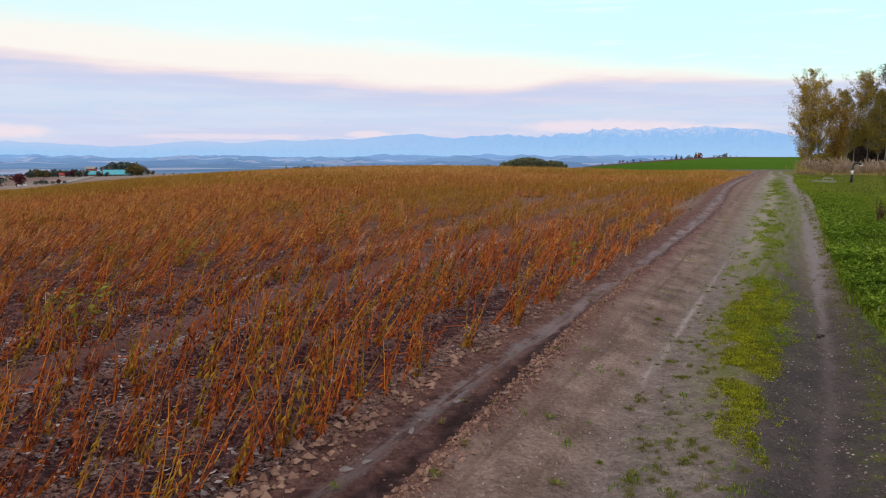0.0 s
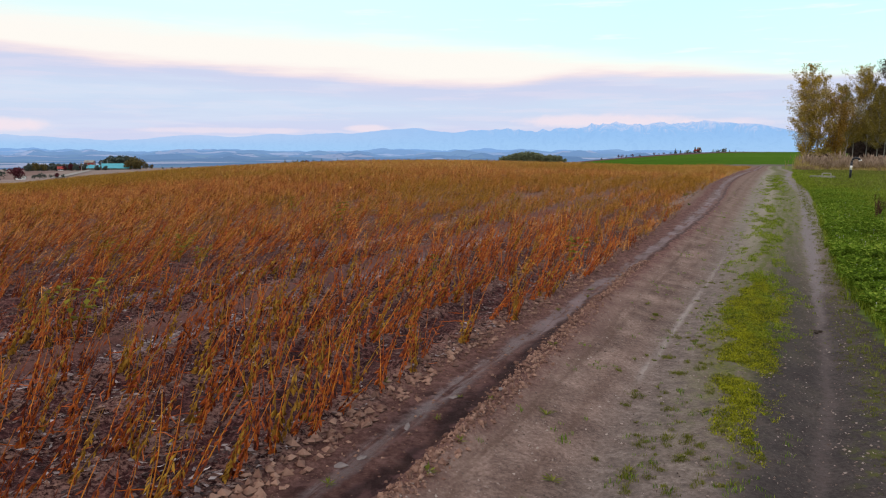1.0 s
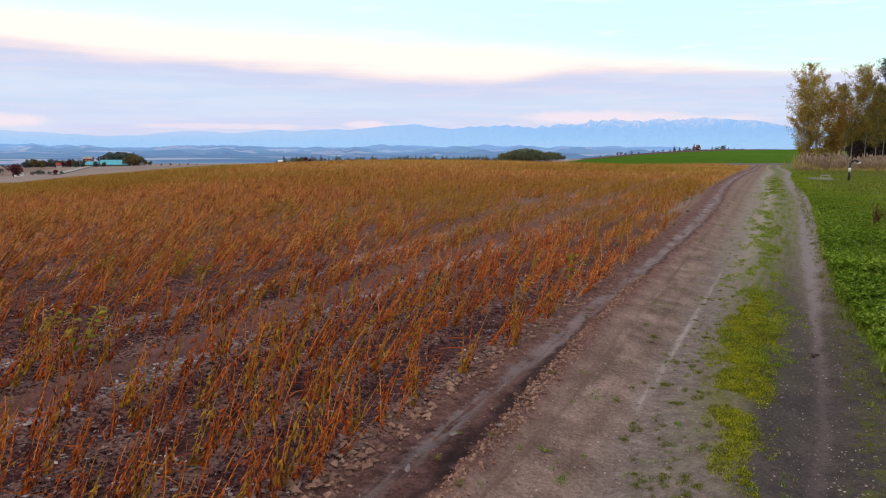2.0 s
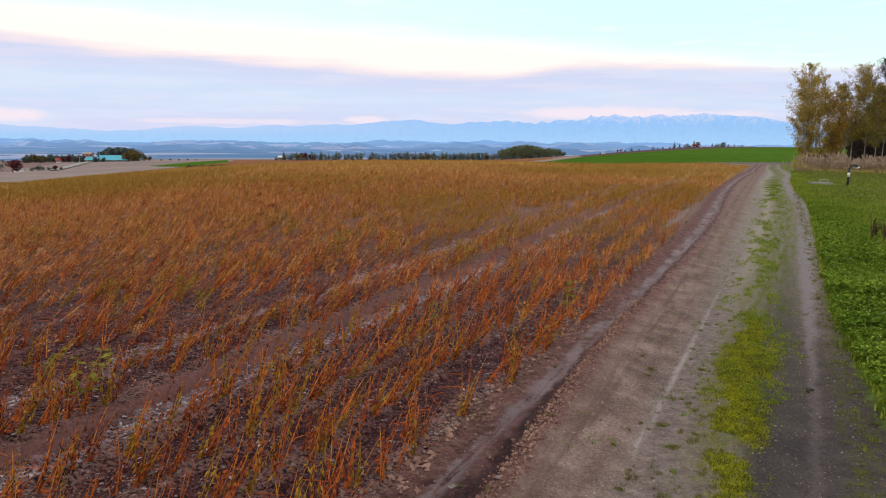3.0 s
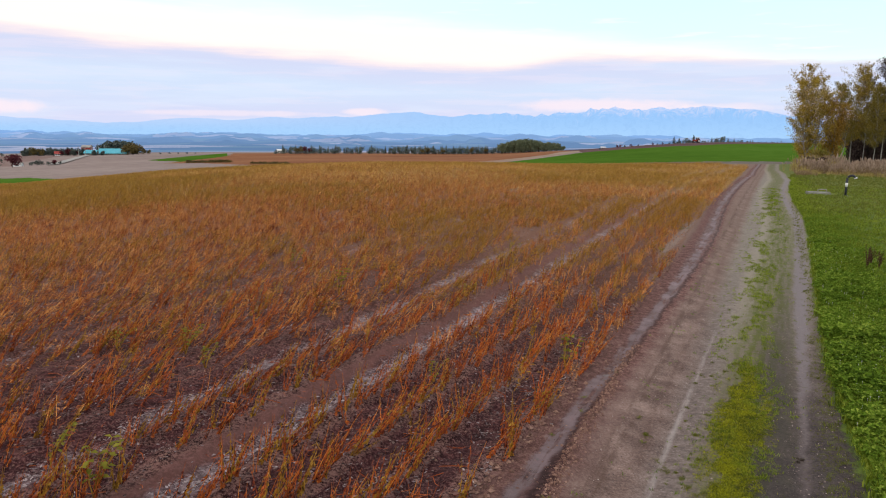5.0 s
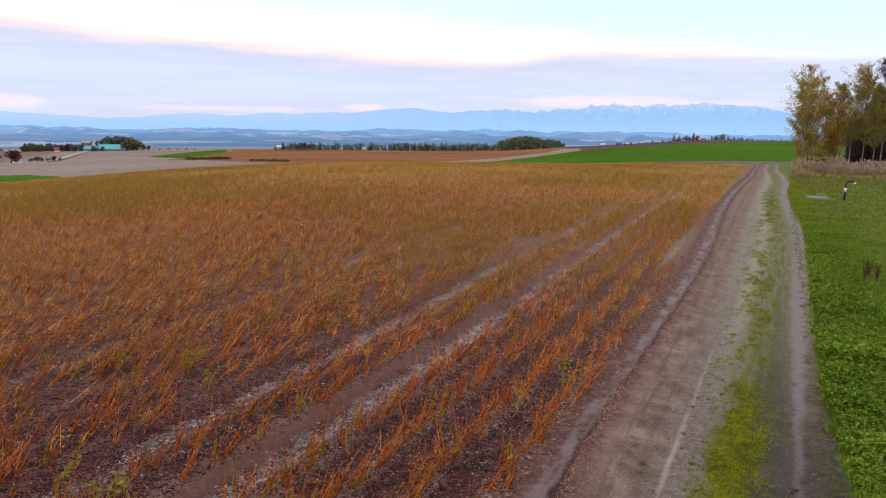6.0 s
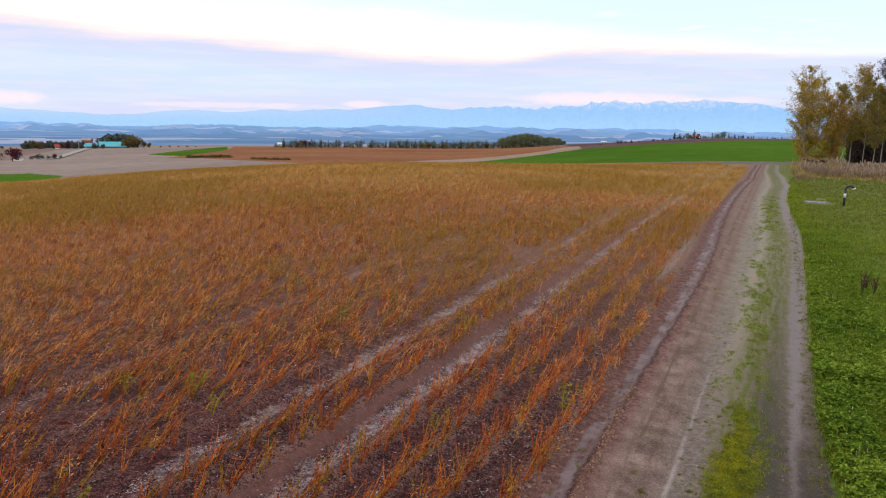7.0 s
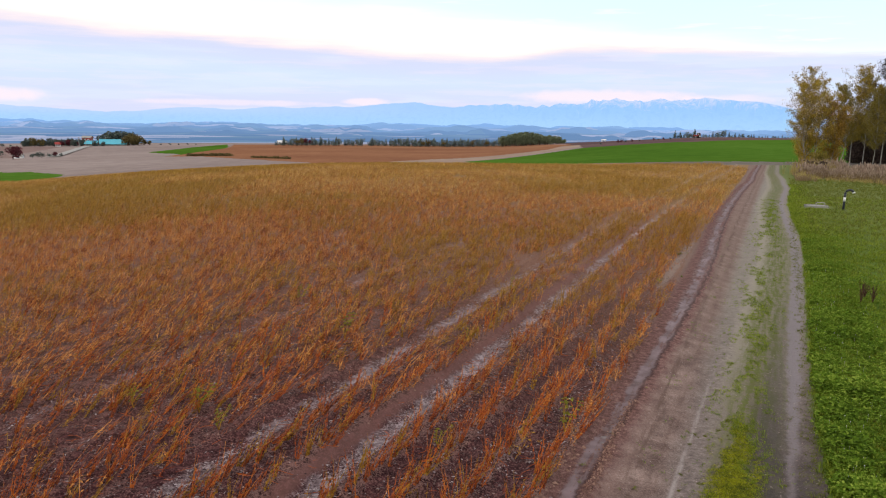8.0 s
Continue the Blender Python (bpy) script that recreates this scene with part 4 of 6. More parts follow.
for n, i in enumerate(np.where(single)[0]):
    l = Vector((blean[i, 0], blean[i, 1], 1)).normalized()
    turn = Vector((0, 0, 1)).rotation_difference(l).to_matrix().to_4x4()
    m = Matrix.Translation((beans[i, 0], beans[i, 1], bz[i])) @ turn @ Matrix.Rotation(byaw[i], 4, "Z")
    ob = proto[n % 8]
    if n < 8:
        ob.matrix_basis = m
    else:
        ob = copy_thing(ob, m)
    ob.scale = (bscale[i],) * 3
reach = beans[:, 2] * np.exp(np.clip(rng.normal(0, .24, len(beans)), -.5, .5))
# besides real patches of yellowing, the share rises leftwards to paint in light falloff
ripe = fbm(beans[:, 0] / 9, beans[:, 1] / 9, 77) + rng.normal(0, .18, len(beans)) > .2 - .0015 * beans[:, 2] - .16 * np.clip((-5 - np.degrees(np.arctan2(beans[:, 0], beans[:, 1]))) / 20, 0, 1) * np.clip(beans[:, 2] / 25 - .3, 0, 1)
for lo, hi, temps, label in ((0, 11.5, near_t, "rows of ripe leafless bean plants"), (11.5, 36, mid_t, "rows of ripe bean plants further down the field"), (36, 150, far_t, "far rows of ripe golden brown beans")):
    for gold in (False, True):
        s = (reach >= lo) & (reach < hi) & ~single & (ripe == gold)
        ob = scatter("bean_crop", temps, ([FAR_DIM_GOLD, FAR_DIM_GOLD] if lo == 36 else [GOLD, GOLD]) if gold else [FAR_STRAW, FAR_POD] if lo == 36 else [MID_STRAW, MID_POD] if lo == 11.5 else [STRAW, POD], beans[s][:, :2], bz[s], byaw[s], bscale[s] * (1.1 if gold else 1), blean[s])
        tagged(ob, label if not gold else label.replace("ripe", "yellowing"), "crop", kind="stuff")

# a few plants that are still green
for u, v, s in ((3.8, -4.86, 1.1), (8.9, -2.2, 1.0), (10.95, -6.96, 1.1), (6.85, -6.4, .7), (7.0, -8.1, .7), (7.2, -7.06, .9), (4.2, -5.9, .8), (7.6, -3.5, .6), (13.0, -9.4, .9), (12.0, -4.9, .6), (16, -5.4, .8)):
    x, y = to_xy(u, v)
    g, h = Geo(), Geo()
    for k in range(4):
        a = rng.uniform(0, 6.28)
        t = np.linspace(0, 1, 4)
        pts = np.stack([.12 * math.cos(a) * t + .1 * t ** 2, .12 * math.sin(a) * t + .06 * t ** 2, .42 * s * t], -1)
        g.tube(pts, .005 * (1.2 - .6 * t), 4)
        for f in (.4, .6, .75, .9, 1):
            at = np.array([np.interp(f, t, pts[:, c]) for c in range(3)])
            for w in rng.uniform(0, 6.28, 2):
                al = np.array([math.cos(w), math.sin(w), rng.uniform(-.6, .2)])
                h.leaf(at, al / np.linalg.norm(al), np.array([-math.sin(w), math.cos(w), .1]), .07 * s, .05 * s)
    ob = part("green_bean_plant", g, GOLD)
    part("foliage", h, LATE_LEAF, ob, "limp yellow green leaves")
    ob.location = (x, y, float(surface(x, y)))
    tagged(ob, "late bean plant with yellow green leaves", "bean plant", "late green bean plants")

# ---- litter and clods ----
def leaf_template(seed):
    g, rg = Geo(), np.random.default_rng(seed)
    w = rg.uniform(.25, .6)
    v = [(-1, 0, .15), (0, -w, .5 * rg.random()), (1, .1, .1 + .5 * rg.random()), (-.1, w, .6 * rg.random())]
    return g.add(v, [(0, 1, 2), (0, 2, 3)] if seed % 2 else [(0, 1, 3), (1, 2, 3)]).arrays()


def clod_template(seed):
    rg = np.random.default_rng(seed)
    t = (1 + 5 ** .5) / 2
    v = np.array([(-1, t, 0), (1, t, 0), (-1, -t, 0), (1, -t, 0), (0, -1, t), (0, 1, t), (0, -1, -t), (0, 1, -t), (t, 0, -1), (t, 0, 1), (-t, 0, -1), (-t, 0, 1)], float) / 1.9
    v *= rg.uniform(.65, 1.25, (12, 1)) * rg.uniform(.75, 1.2, 3)
    f = [(0, 11, 5), (0, 5, 1), (0, 1, 7), (0, 7, 10), (0, 10, 11), (1, 5, 9), (5, 11, 4), (11, 10, 2), (10, 7, 6), (7, 1, 8),
         (3, 9, 4), (3, 4, 2), (3, 2, 6), (3, 6, 8), (3, 8, 9), (4, 9, 5), (2, 4, 11), (6, 2, 10), (8, 6, 7), (9, 8, 1)]
    return v, np.array(f), np.zeros(20, int)


def crumb_template(seed):
    rg = np.random.default_rng(seed)
    v = np.array([(1, 0, 0), (0, 1, 0), (-1, 0, 0), (0, -1, 0), (0, 0, .8), (0, 0, -.8)]) * rg.uniform(.6, 1.3, (6, 1)) + rg.normal(0, .15, (6, 3))
    f = [(0, 1, 4), (1, 2, 4), (2, 3, 4), (3, 0, 4), (1, 0, 5), (2, 1, 5), (3, 2, 5), (0, 3, 5)]
    return v, np.array(f), np.zeros(8, int)


leaf_t, clod_t, crumb_t = [leaf_template(s) for s in range(8)], [clod_template(s) for s in range(10)], [crumb_template(s) for s in range(10)]


def sprinkle(name, temps, mat, u, v, size, sink, label, category):
    x, y = to_xy(u, v)
    z = surface(x, y) + sink * size
    tagged(scatter(name, temps, [mat], np.stack([x, y], -1), z, rng.uniform(0, 6.28, len(u)), size), label, category, kind="stuff")


n = 170000
u = 1.5 + 26 * rng.random(n) ** 1.35
v = -2.0 - 15 * rng.random(n) ** 1.2
pale = rng.random(n) < np.interp(u, (4, 9), (.22, .4))
furrow = np.min([np.abs(v - np.interp(u, *BEND) - w) for w in WHEELINGS], 0) < .17
trodden = (np.abs(v - np.interp(u, *BEND) + 4.7) < .13) | (np.abs(v - np.interp(u, *BEND) + 6.14) < .12)
keep = (v < np.interp(u, *FIELD_EDGE) - .05) & (np.hypot(*to_xy(u, v)) > 1.6) & (~trodden | (rng.random(n) < .12)) & (furrow | (fbm(u * 1.5, v * 3, 98) + rng.normal(0, .2, n) > -.2))
for want, mat, label in ((False, DRY, "dark dry leaf litter between the bean rows"), (True, PALE_LEAF, "pale dry leaf flakes strewn over the soil")):
    s = keep & ((pale | (furrow & (rng.random(n) < .75))) == want)
    sprinkle("leaf_litter", leaf_t, mat, u[s], v[s], .006 + .022 * rng.random(int(s.sum())) ** 1.6, .1, label, "litter")
n = 9000
w = rng.integers(0, 2, n)
u = 2 + 24 * rng.random(n) ** 1.3
v = np.array(WHEELINGS)[w] + np.interp(u, *BEND) + .02 + rng.normal(0, .085, n)
s = fbm(u * .9, w * 3.0, 104) > -.22
sprinkle("leaf_litter", leaf_t, PALE_LEAF, u[s], v[s], .008 + .02 * rng.random(int(s.sum())), .1, "pale dry leaf flakes washed into the wheel tracks", "litter")
n = 1500
u = 1.5 + 12 * rng.random(n) ** 1.5
v = FIRST_ROW - .3 - ROW * rng.integers(0, 16, n) + rng.normal(0, .18, n)
stick = [Geo().tube([(-.09, 0, .012), (0, .01, .02), (.1, -.005, .008)], (.0028, .003, .002), 3).arrays(), Geo().tube([(-.05, 0, .03), (.02, -.008, .012), (.06, .006, .01)], (.0025, .0025, .002), 3).arrays()]
sprinkle('fallen_stalks', stick, POD, u, v, rng.uniform(.6, 1.5, n), 0, 'broken bean stalks lying on the soil', 'stalks')
n = 30000
u = 1.5 + 22 * rng.random(n) ** 1.5
v = np.array(ROWS)[rng.integers(1, 22, n)] + rng.normal(0, .12, n)
v = np.where(v < -4.8, v + rng.uniform(-.32, .32, n), v) + np.interp(u, *BEND)
s = fbm(u * 1.3, v * 2, 96) + rng.normal(0, .1, n) > -.1
u, v, n = u[s], v[s], int(s.sum())
sprinkle("soil_clods", crumb_t, CLOD, u, v, .004 + .014 * rng.random(n) ** 2.2, .2, "crumbled pale soil clods along the bean rows", "clods")
n = 4600
u = 1.8 + 18 * rng.random(n) ** 1.4
v = np.interp(u, *FIELD_EDGE) - .05 + .12 * vnoise(u * 2, u * 0, 99) + rng.normal(0, .06, n)
sprinkle("soil_clods", crumb_t, CLOD, u, v, .003 + .034 * rng.random(n) ** 5, .2, "crumbled pale soil clods at the field edge", "clods")
n = 900
u = 1.8 + 9 * rng.random(n)
v = np.interp(u, *GULLY) - .1 + rng.normal(0, .14, n)
sprinkle("soil_clods", crumb_t, CLOD, u, v, .003 + .012 * rng.random(n) ** 3, .2, "small crumbs of soil in the gully", "clods")
n = 5500
u = 1.8 + 9 * rng.random(n) ** 1.5
v = np.interp(u, *GULLY) + np.interp(u, *BANK) + rng.normal(.02, .045, n)
sprinkle("soil_clods", clod_t[:5] + crumb_t, CLOD, u, v, .003 + .017 * rng.random(n) ** 4, .25, "crumbled soil clods along the gully bank", "clods")
n = 15000
u = 1.8 + 14 * rng.random(n) ** 1.6
v = rng.uniform(-1.4, 1.05, n)
sprinkle("track_grit", crumb_t, GRIT, u, v, .002 + .009 * rng.random(n) ** 4, .1, "small stones and grit on the dirt track", "grit")

# ---- moss, weeds, turf ----


def tuft_template(seed, blades, tall, wide, spread, droop=.5):
    g, rg = Geo(), np.random.default_rng(seed)
    for k in range(blades):
        a, o = rg.uniform(0, 6.28), rg.uniform(.1, 1) * spread
        h, l = tall * rg.uniform(.55, 1.1), rg.uniform(.1, droop)
        b = np.array([o * math.cos(a * 3), o * math.sin(a * 3), -.01])
        d = np.array([math.cos(a), math.sin(a), 0])
        s = np.array([-math.sin(a), math.cos(a), 0]) * wide / 2
        mid, tip = b + d * l * h * .35 + (0, 0, h * .62), b + d * l * h + (0, 0, h)
        g.add([b - s, b + s, mid + s * .8, mid - s * .8, tip], [(0, 1, 2), (0, 2, 3), (3, 2, 4)])
    return g.arrays()


def turf(name, temps, mat, u, v, scale, label, category="grass", lean=None):
    x, y = to_xy(u, v)
    keep = (np.abs(np.degrees(np.arctan2(x, y))) < 36.5) & ~((np.abs(u - 41.7) < .8) & (np.abs(v - 2.2) < .7))
    x, y, scale = x[keep], y[keep], scale[keep]
    ob = scatter(name, temps, [mat], np.stack([x, y], -1), surface(x, y), rng.uniform(0, 6.28, len(x)), scale, None if lean is None else lean[keep])
    tagged(ob, label, category, kind="stuff")


short_t = [tuft_template(s, 9, .045, .006, .04, .9) for s in range(6)]
moss_t = [tuft_template(10 + s, 8, .03, .009, .05, 1.6) for s in range(6)]
verge_t = [tuft_template(20 + s, 9, .10, .013, .09, .95) for s in range(6)]
mown_t = [tuft_template(40 + s, 7, .10, .012, .09, .8) for s in range(6)]
fine_t = [tuft_template(80 + s, 11, .085, .005, .10, 1.0) for s in range(8)]
coarse_t = [tuft_template(60 + s, 8, .13, .03, .12, .7) for s in range(6)]
n = 34000
u, v = 3.7 + 8.3 * rng.random(n) ** 1.2, rng.normal(-.03, .18, n)
lushness = np.interp(u, (3.7, 4.6, 5.4, 5.8, 6.2, 9.6, 10.4, 12), (-.5, .0, .16, -.1, .26, .26, -.12, -.6)) - 7.5 * np.maximum(np.abs(v + .03) - .1, 0) ** 2 * np.interp(u, (5, 6.5), (2.2, 1))
s = lushness + .85 * fbm(u * 2.2 + v, v * 7.5, 90, 5) + rng.normal(0, .09, n) > 0
turf("moss_patch", moss_t, MOSS, u[s], v[s], rng.uniform(.3, .9, s.sum()) * (.75 + .9 * np.clip(lushness[s], 0, 1)), "bright yellow green moss between the wheel tracks", "moss")
n = 11000
u, v = 7 + 38 * rng.random(n) ** 1.3, rng.normal(.0, .27, n)
s = fbm(u * 1.5, v * 5, 92) + rng.normal(0, .06, n) > .03
turf("strip_grass", short_t, BLADE, u[s], v[s], rng.uniform(.5, 1.15, s.sum()) * np.clip(.4 + .05 * u[s], .4, 1), "sparse short grass down the middle of the track")
n = 900
u, v = 6 + 32 * rng.random(n), rng.normal(.97, .08, n)
turf("strip_grass", short_t, PALE_BLADE, u, v, rng.uniform(.6, 1.3, n), "sparse short grass beside the footpath")
n = 2200
u, v = 2.2 + 26 * rng.random(n) ** 1.5, rng.uniform(-1.3, .35, n)
s = fbm(u * 2.6, v * 4, 94) > .2 - .06 * np.clip(v, 0, 1)
turf("strip_grass", short_t, GREEN_LEAF, u[s], v[s], rng.uniform(.35, .9, s.sum()), "tiny weeds scattered on the dirt track")
n = 2000
cu, cv = 2.1 + 9 * rng.random(170) ** 1.5, rng.normal(-.35, .25, 170)
size = rng.uniform(.25, 1, 170) ** 2
k = rng.choice(170, n, p=size / size.sum())
u, v = cu[k] + rng.normal(0, .04, n) * size[k], cv[k] + rng.normal(0, .028, n) * size[k]
turf("strip_grass", short_t, WEED, u, v, rng.uniform(.25, .6, n), "small clumps of weed on the dirt track")
n = 1500
cu, cv = 2.3 + 11 * rng.random(130) ** 1.4, rng.uniform(.72, 1.02, 130)
u, v = rng.choice(130, n), rng.normal(0, .05, n)
u, v = cu[u] + rng.normal(0, .1, n), cv[u] + v
turf("strip_grass", short_t, WEED, u, v, rng.uniform(.25, .5, n), "patches of low weed between footpath and verge")
n = 4500
u = 4 + 56 * rng.random(n) ** 1.25
v = np.interp(u, *EDGE) + .05 + .16 * vnoise(u * 1.5, u * 0, 95) + np.abs(rng.normal(0, .55, n))
s = u < 60
turf("verge_grass", verge_t, BLADE, u[s], v[s], .45 + .95 * rng.random(s.sum()) ** 1.6, "lush green grass and clover on the verge")
n = 12000
u, v = 8 + 50 * rng.random(n) ** 1.15, 1.5 + 7.3 * rng.random(n)
u[:6000] = 8 + (u[:6000] - 8) * .5
turf("mown_lawn", mown_t, BLADE, u[:6000], v[:6000], rng.uniform(.5, 1.1, 6000), "short green meadow grass beside the track")
turf("mown_lawn", mown_t, PALE_BLADE, u[6000:], v[6000:], rng.uniform(.5, 1.2, n - 6000), "short faded meadow grass beside the track")
n = 6500
u, v = 32 + 38 * rng.random(n), 1.2 + 18 * rng.random(n)
turf("mown_lawn", coarse_t, PALE_BLADE, u, v, rng.uniform(.5, 1.1, n), "short faded meadow grass towards the reeds")


def clover_template(seed, stems=4):
    """A sprig of clover: leaves of three leaflets at different heights and tilts."""
    g, rg = Geo(), np.random.default_rng(seed)
    for j in range(stems):
        w, o, z = rg.uniform(0, 6.28), rg.uniform(.0, .075), rg.uniform(.045, .12)
        at = np.array([o * math.cos(w), o * math.sin(w), z])
        tilt = rg.normal(0, .45, 2)
        first = rg.uniform(0, 6.28)
        for k in range(3):
            a = first + k * 2.094
            al = np.array([math.cos(a), math.sin(a), tilt[0] * math.cos(a) + tilt[1] * math.sin(a) + rg.uniform(-.1, .35)])
            sd = np.array([-math.sin(a), math.cos(a), -tilt[0] * math.sin(a) + tilt[1] * math.cos(a)])
            g.leaf(at, al / np.linalg.norm(al), sd / np.linalg.norm(sd), rg.uniform(.022, .034), rg.uniform(.018, .028))
    return g.arrays()


n = 16000
u = 4 + 27 * rng.random(n) ** 1.5
v = np.interp(u, *EDGE) + .06 + .14 * vnoise(u * 2.2, u * 0, 109) + np.abs(rng.normal(0, .8, n))
turf("clover", [clover_template(s) for s in range(10)], GREEN_LEAF, u, v, rng.uniform(.7, 1.45, n) * np.interp(u, (14, 31), (1, .5)) * (1 + .7 * fbm(u * 1.7, v * 1.7, 97)), "green clover leaves in the verge", "clover")
n = 26000
u = 4.5 + 44 * rng.random(n) ** 1.5
v = np.interp(u, *EDGE) + .08 + 7.5 * rng.random(n) ** 1.8
turf("verge_grass", fine_t, BLADE, u, v, rng.uniform(.6, 1.35, n) * (1 + .5 * fbm(u * 1.2, v * 1.2, 108)), "fine green grass blades in the verge")
head = Geo().spindle((0, 0, .105), (0, 0, .116), .006, 0, 5).tube([(0, 0, 0), (0, 0, .105)], (.001, .001), 3)
n = 170
u = 6.5 + 17 * rng.random(n) ** 1.2
v = 1.1 + np.abs(rng.normal(0, .6, n))
turf("clover_flowers", [head.arrays()], FLOWER, u, v, rng.uniform(.9, 1.3, n), "small white clover flowers in the verge", "flowers")


def rosette(seed, blades=12, size=.08):
    rg, g = np.random.default_rng(seed), Geo()
    for k in range(blades):
        a, up = rg.uniform(0, 6.28), rg.uniform(.1, .9)
        al = np.array([math.cos(a), math.sin(a), up])
        g.leaf((0, 0, 0), al / np.linalg.norm(al), (-math.sin(a), math.cos(a), 0), size * rg.uniform(.6, 1.1), size * .16)
    return g


weeds = []
for s in range(4):
    ob = part("weed", rosette(s), WEED)
    weeds.append(tagged(ob, "small green weed growing in bare soil", "weed", "weeds along the track"))
spots = [(3.9, -2.54), (4.0, -1.64), (3.6, -1.62), (2.9, -1.34), (3.3, -1.35), (3.9, -2.13), (6.9, -1.8), (5.5, -1.46), (4.1, -1.1), (4.0, -1.43), (3.2, -2.75), (2.6, -1.72), (4.4, -.6), (3.9, -.28), (3.6, -.5), (3.3, -.83), (4.7, -.23), (5.2, -.58),
         (7.7, -1.7), (8.2, -1.78), (9.3, -1.62), (5.2, .98), (6.9, 1.05), (11.4, -1.5), (8.0, -1.1), (2.9, .35), (3.3, .6), (4.2, 1.0), (2.4, .1), (19.3, -2.44), (23.5, -2.6), (23.8, -2.24), (20.2, -1.97), (23.6, -2.45), (5.8, -.85), (7.4, -.95)]
for n, (u, v) in enumerate(spots):
    x, y = to_xy(u, v)
    ob = weeds[n] if n < 4 else copy_thing(weeds[n % 4], Matrix.Identity(4))
    ob.matrix_basis = pose(x, y, float(surface(x, y)) + .002, 0, 0, rng.uniform(0, 360))
    ob.scale = (rng.uniform(.4, .95) * (2.4 if u > 15 else 1),) * 3

# pale flat stones washed out in the gully
for n, (u, v, size) in enumerate(((3.4, -1.71, .045), (2.8, -1.78, .05), (2.92, -1.73, .04), (4.2, -1.44, .04), (4.0, -1.68, .04), (9.2, -1.72, .06), (9.4, -1.66, .05), (9.0, -1.7, .045), (6.3, -1.78, .035), (7.2, -1.9, .03))):
    tv, tf, _ = clod_t[n]
    x, y = to_xy(u, v)
    ob = tagged(part("stone", Geo().add(tv * (size, size * .6, size * .22), tf), STONE), "pale flat stone in the rain gully", "stone", "stones in the gully")
    ob.matrix_basis = pose(x, y, float(surface(x, y)) + size * .05, 0, 0, rng.uniform(0, 180))

# trodden lump of mud on the footpath
g = Geo()
for k in range(7):
    a = k * .8
    v, f, m = clod_t[k]
    g.add(v * (.028, .028, .014) + (.06 * math.cos(a), .05 * math.sin(a), .004), f)
x, y = to_xy(7.75, .53)
tagged(part("mud_lump", g, DARK_BARK), "trodden ring of dark mud on the footpath", "mud").location = (x, y, float(surface(x, y)))

# dock weed with a rusty seed head in the turf
for u, v, s in ((19.7, 2.27, 1.0), (19.9, 2.55, .8), (20.3, 2.4, .7)):
    g, h = Geo(), Geo()
    for k in range(7):
        a, o = rng.uniform(0, 6.28), rng.uniform(.03, .16)
        top = np.array([o * math.cos(a), o * math.sin(a), rng.uniform(.35, .6) * s])
        g.tube([(0, 0, -.02), top * .5 + (0, 0, .03), top], (.006, .005, .003), 4)
        for f in np.linspace(.35, 1, 14):
            w = rng.uniform(0, 6.28)
            p = top * f + (0, 0, .03 * math.sin(f * 3))
            h.spindle(p, p + np.array([math.cos(w) * .03, math.sin(w) * .03, .02]), .012)
    ob = part("dock_weed", g, DOCK)
    part("seed_head", h, DOCK, ob, "rusty seed heads")
    x, y = to_xy(u, v)
    ob.location = (x, y, float(surface(x, y)))
    tagged(ob, "dead rusty brown dock weed in the grass", "weed", "dead dock weeds")

# ---- standpipe and valve pit ----
x, y = to_xy(40.9, 3.31)
pipe = tagged(new("standpipe"), "dark painted steel water standpipe with a bent spout", "standpipe")
pipe.matrix_world = pose(x, y, float(surface(x, y)) - .02, 0, 0, -24) @ Matrix.Scale(1.1, 4)
t = np.linspace(0, 1, 9)
bend = [(0, 0, .0), (.005, 0, .3), (.012, 0, .6), (.02, 0, .76)]
part("riser", Geo().tube(bend, (.05, .05, .05, .05), 12, 0, True), BLACK_STEEL, pipe, "dark blue riser pipe", True)
arc = [(.02 + .17 * (1 - math.cos(q)), 0, .76 + .17 * math.sin(q)) for q in np.linspace(0, 2.6, 10)]
spout = part("spout", Geo().tube(arc, [.05] * 10, 12, 0, True), BLACK_STEEL, pipe, "bent spout", True)
tip = np.array(arc[-1])
part("spout_rim", Geo().tube([tip, tip + (.02, 0, -.05)], (.07, .07), 12, 0, True), WHITE_PAINT, spout, "pale rim of the spout", True)
for h0, h1 in ((.42, .6),):
    part("band", Geo().tube([(.006, 0, h0), (.014, 0, h1)], (.053, .053), 12, 0, True), WHITE_PAINT, pipe, "white painted band", True)
part("flange", Geo().tube([(0, 0, .0), (0, 0, .04)], (.11, .11), 12, 0, True), BLACK_STEEL, pipe, "bolted foot flange", True)

x, y = to_xy(41.8, 2.15)
pit = tagged(new("valve_pit"), "low concrete valve pit with a pale pipe hoop", "valve pit")
pit.matrix_world = pose(x, y, float(surface(x, y)) - .015, 0, 0, -22)
bevelled("kerb", [((-.55, -.4, 0), (.55, -.3, .11)), ((-.55, .3, 0), (.55, .4, .11)), ((-.55, -.3, 0), (-.45, .3, .11)), ((.45, -.3, 0), (.55, .3, .11))], MOSSY_CONCRETE, pit, .015, "weathered concrete kerb")
bevelled("lid", [((-.445, -.295, .01), (.445, .295, .09))], CONCRETE, pit, .012, "concrete cover slab")
part("hoop", Geo().tube([(-.02, 0, .09), (-.02, 0, .21), (.01, 0, .24), (.35, 0, .24), (.38, 0, .21), (.38, 0, .06)], [.024] * 6, 8, 0, True), CONCRETE, pit, "pale pipe hoop", True)

# ---- reeds ----


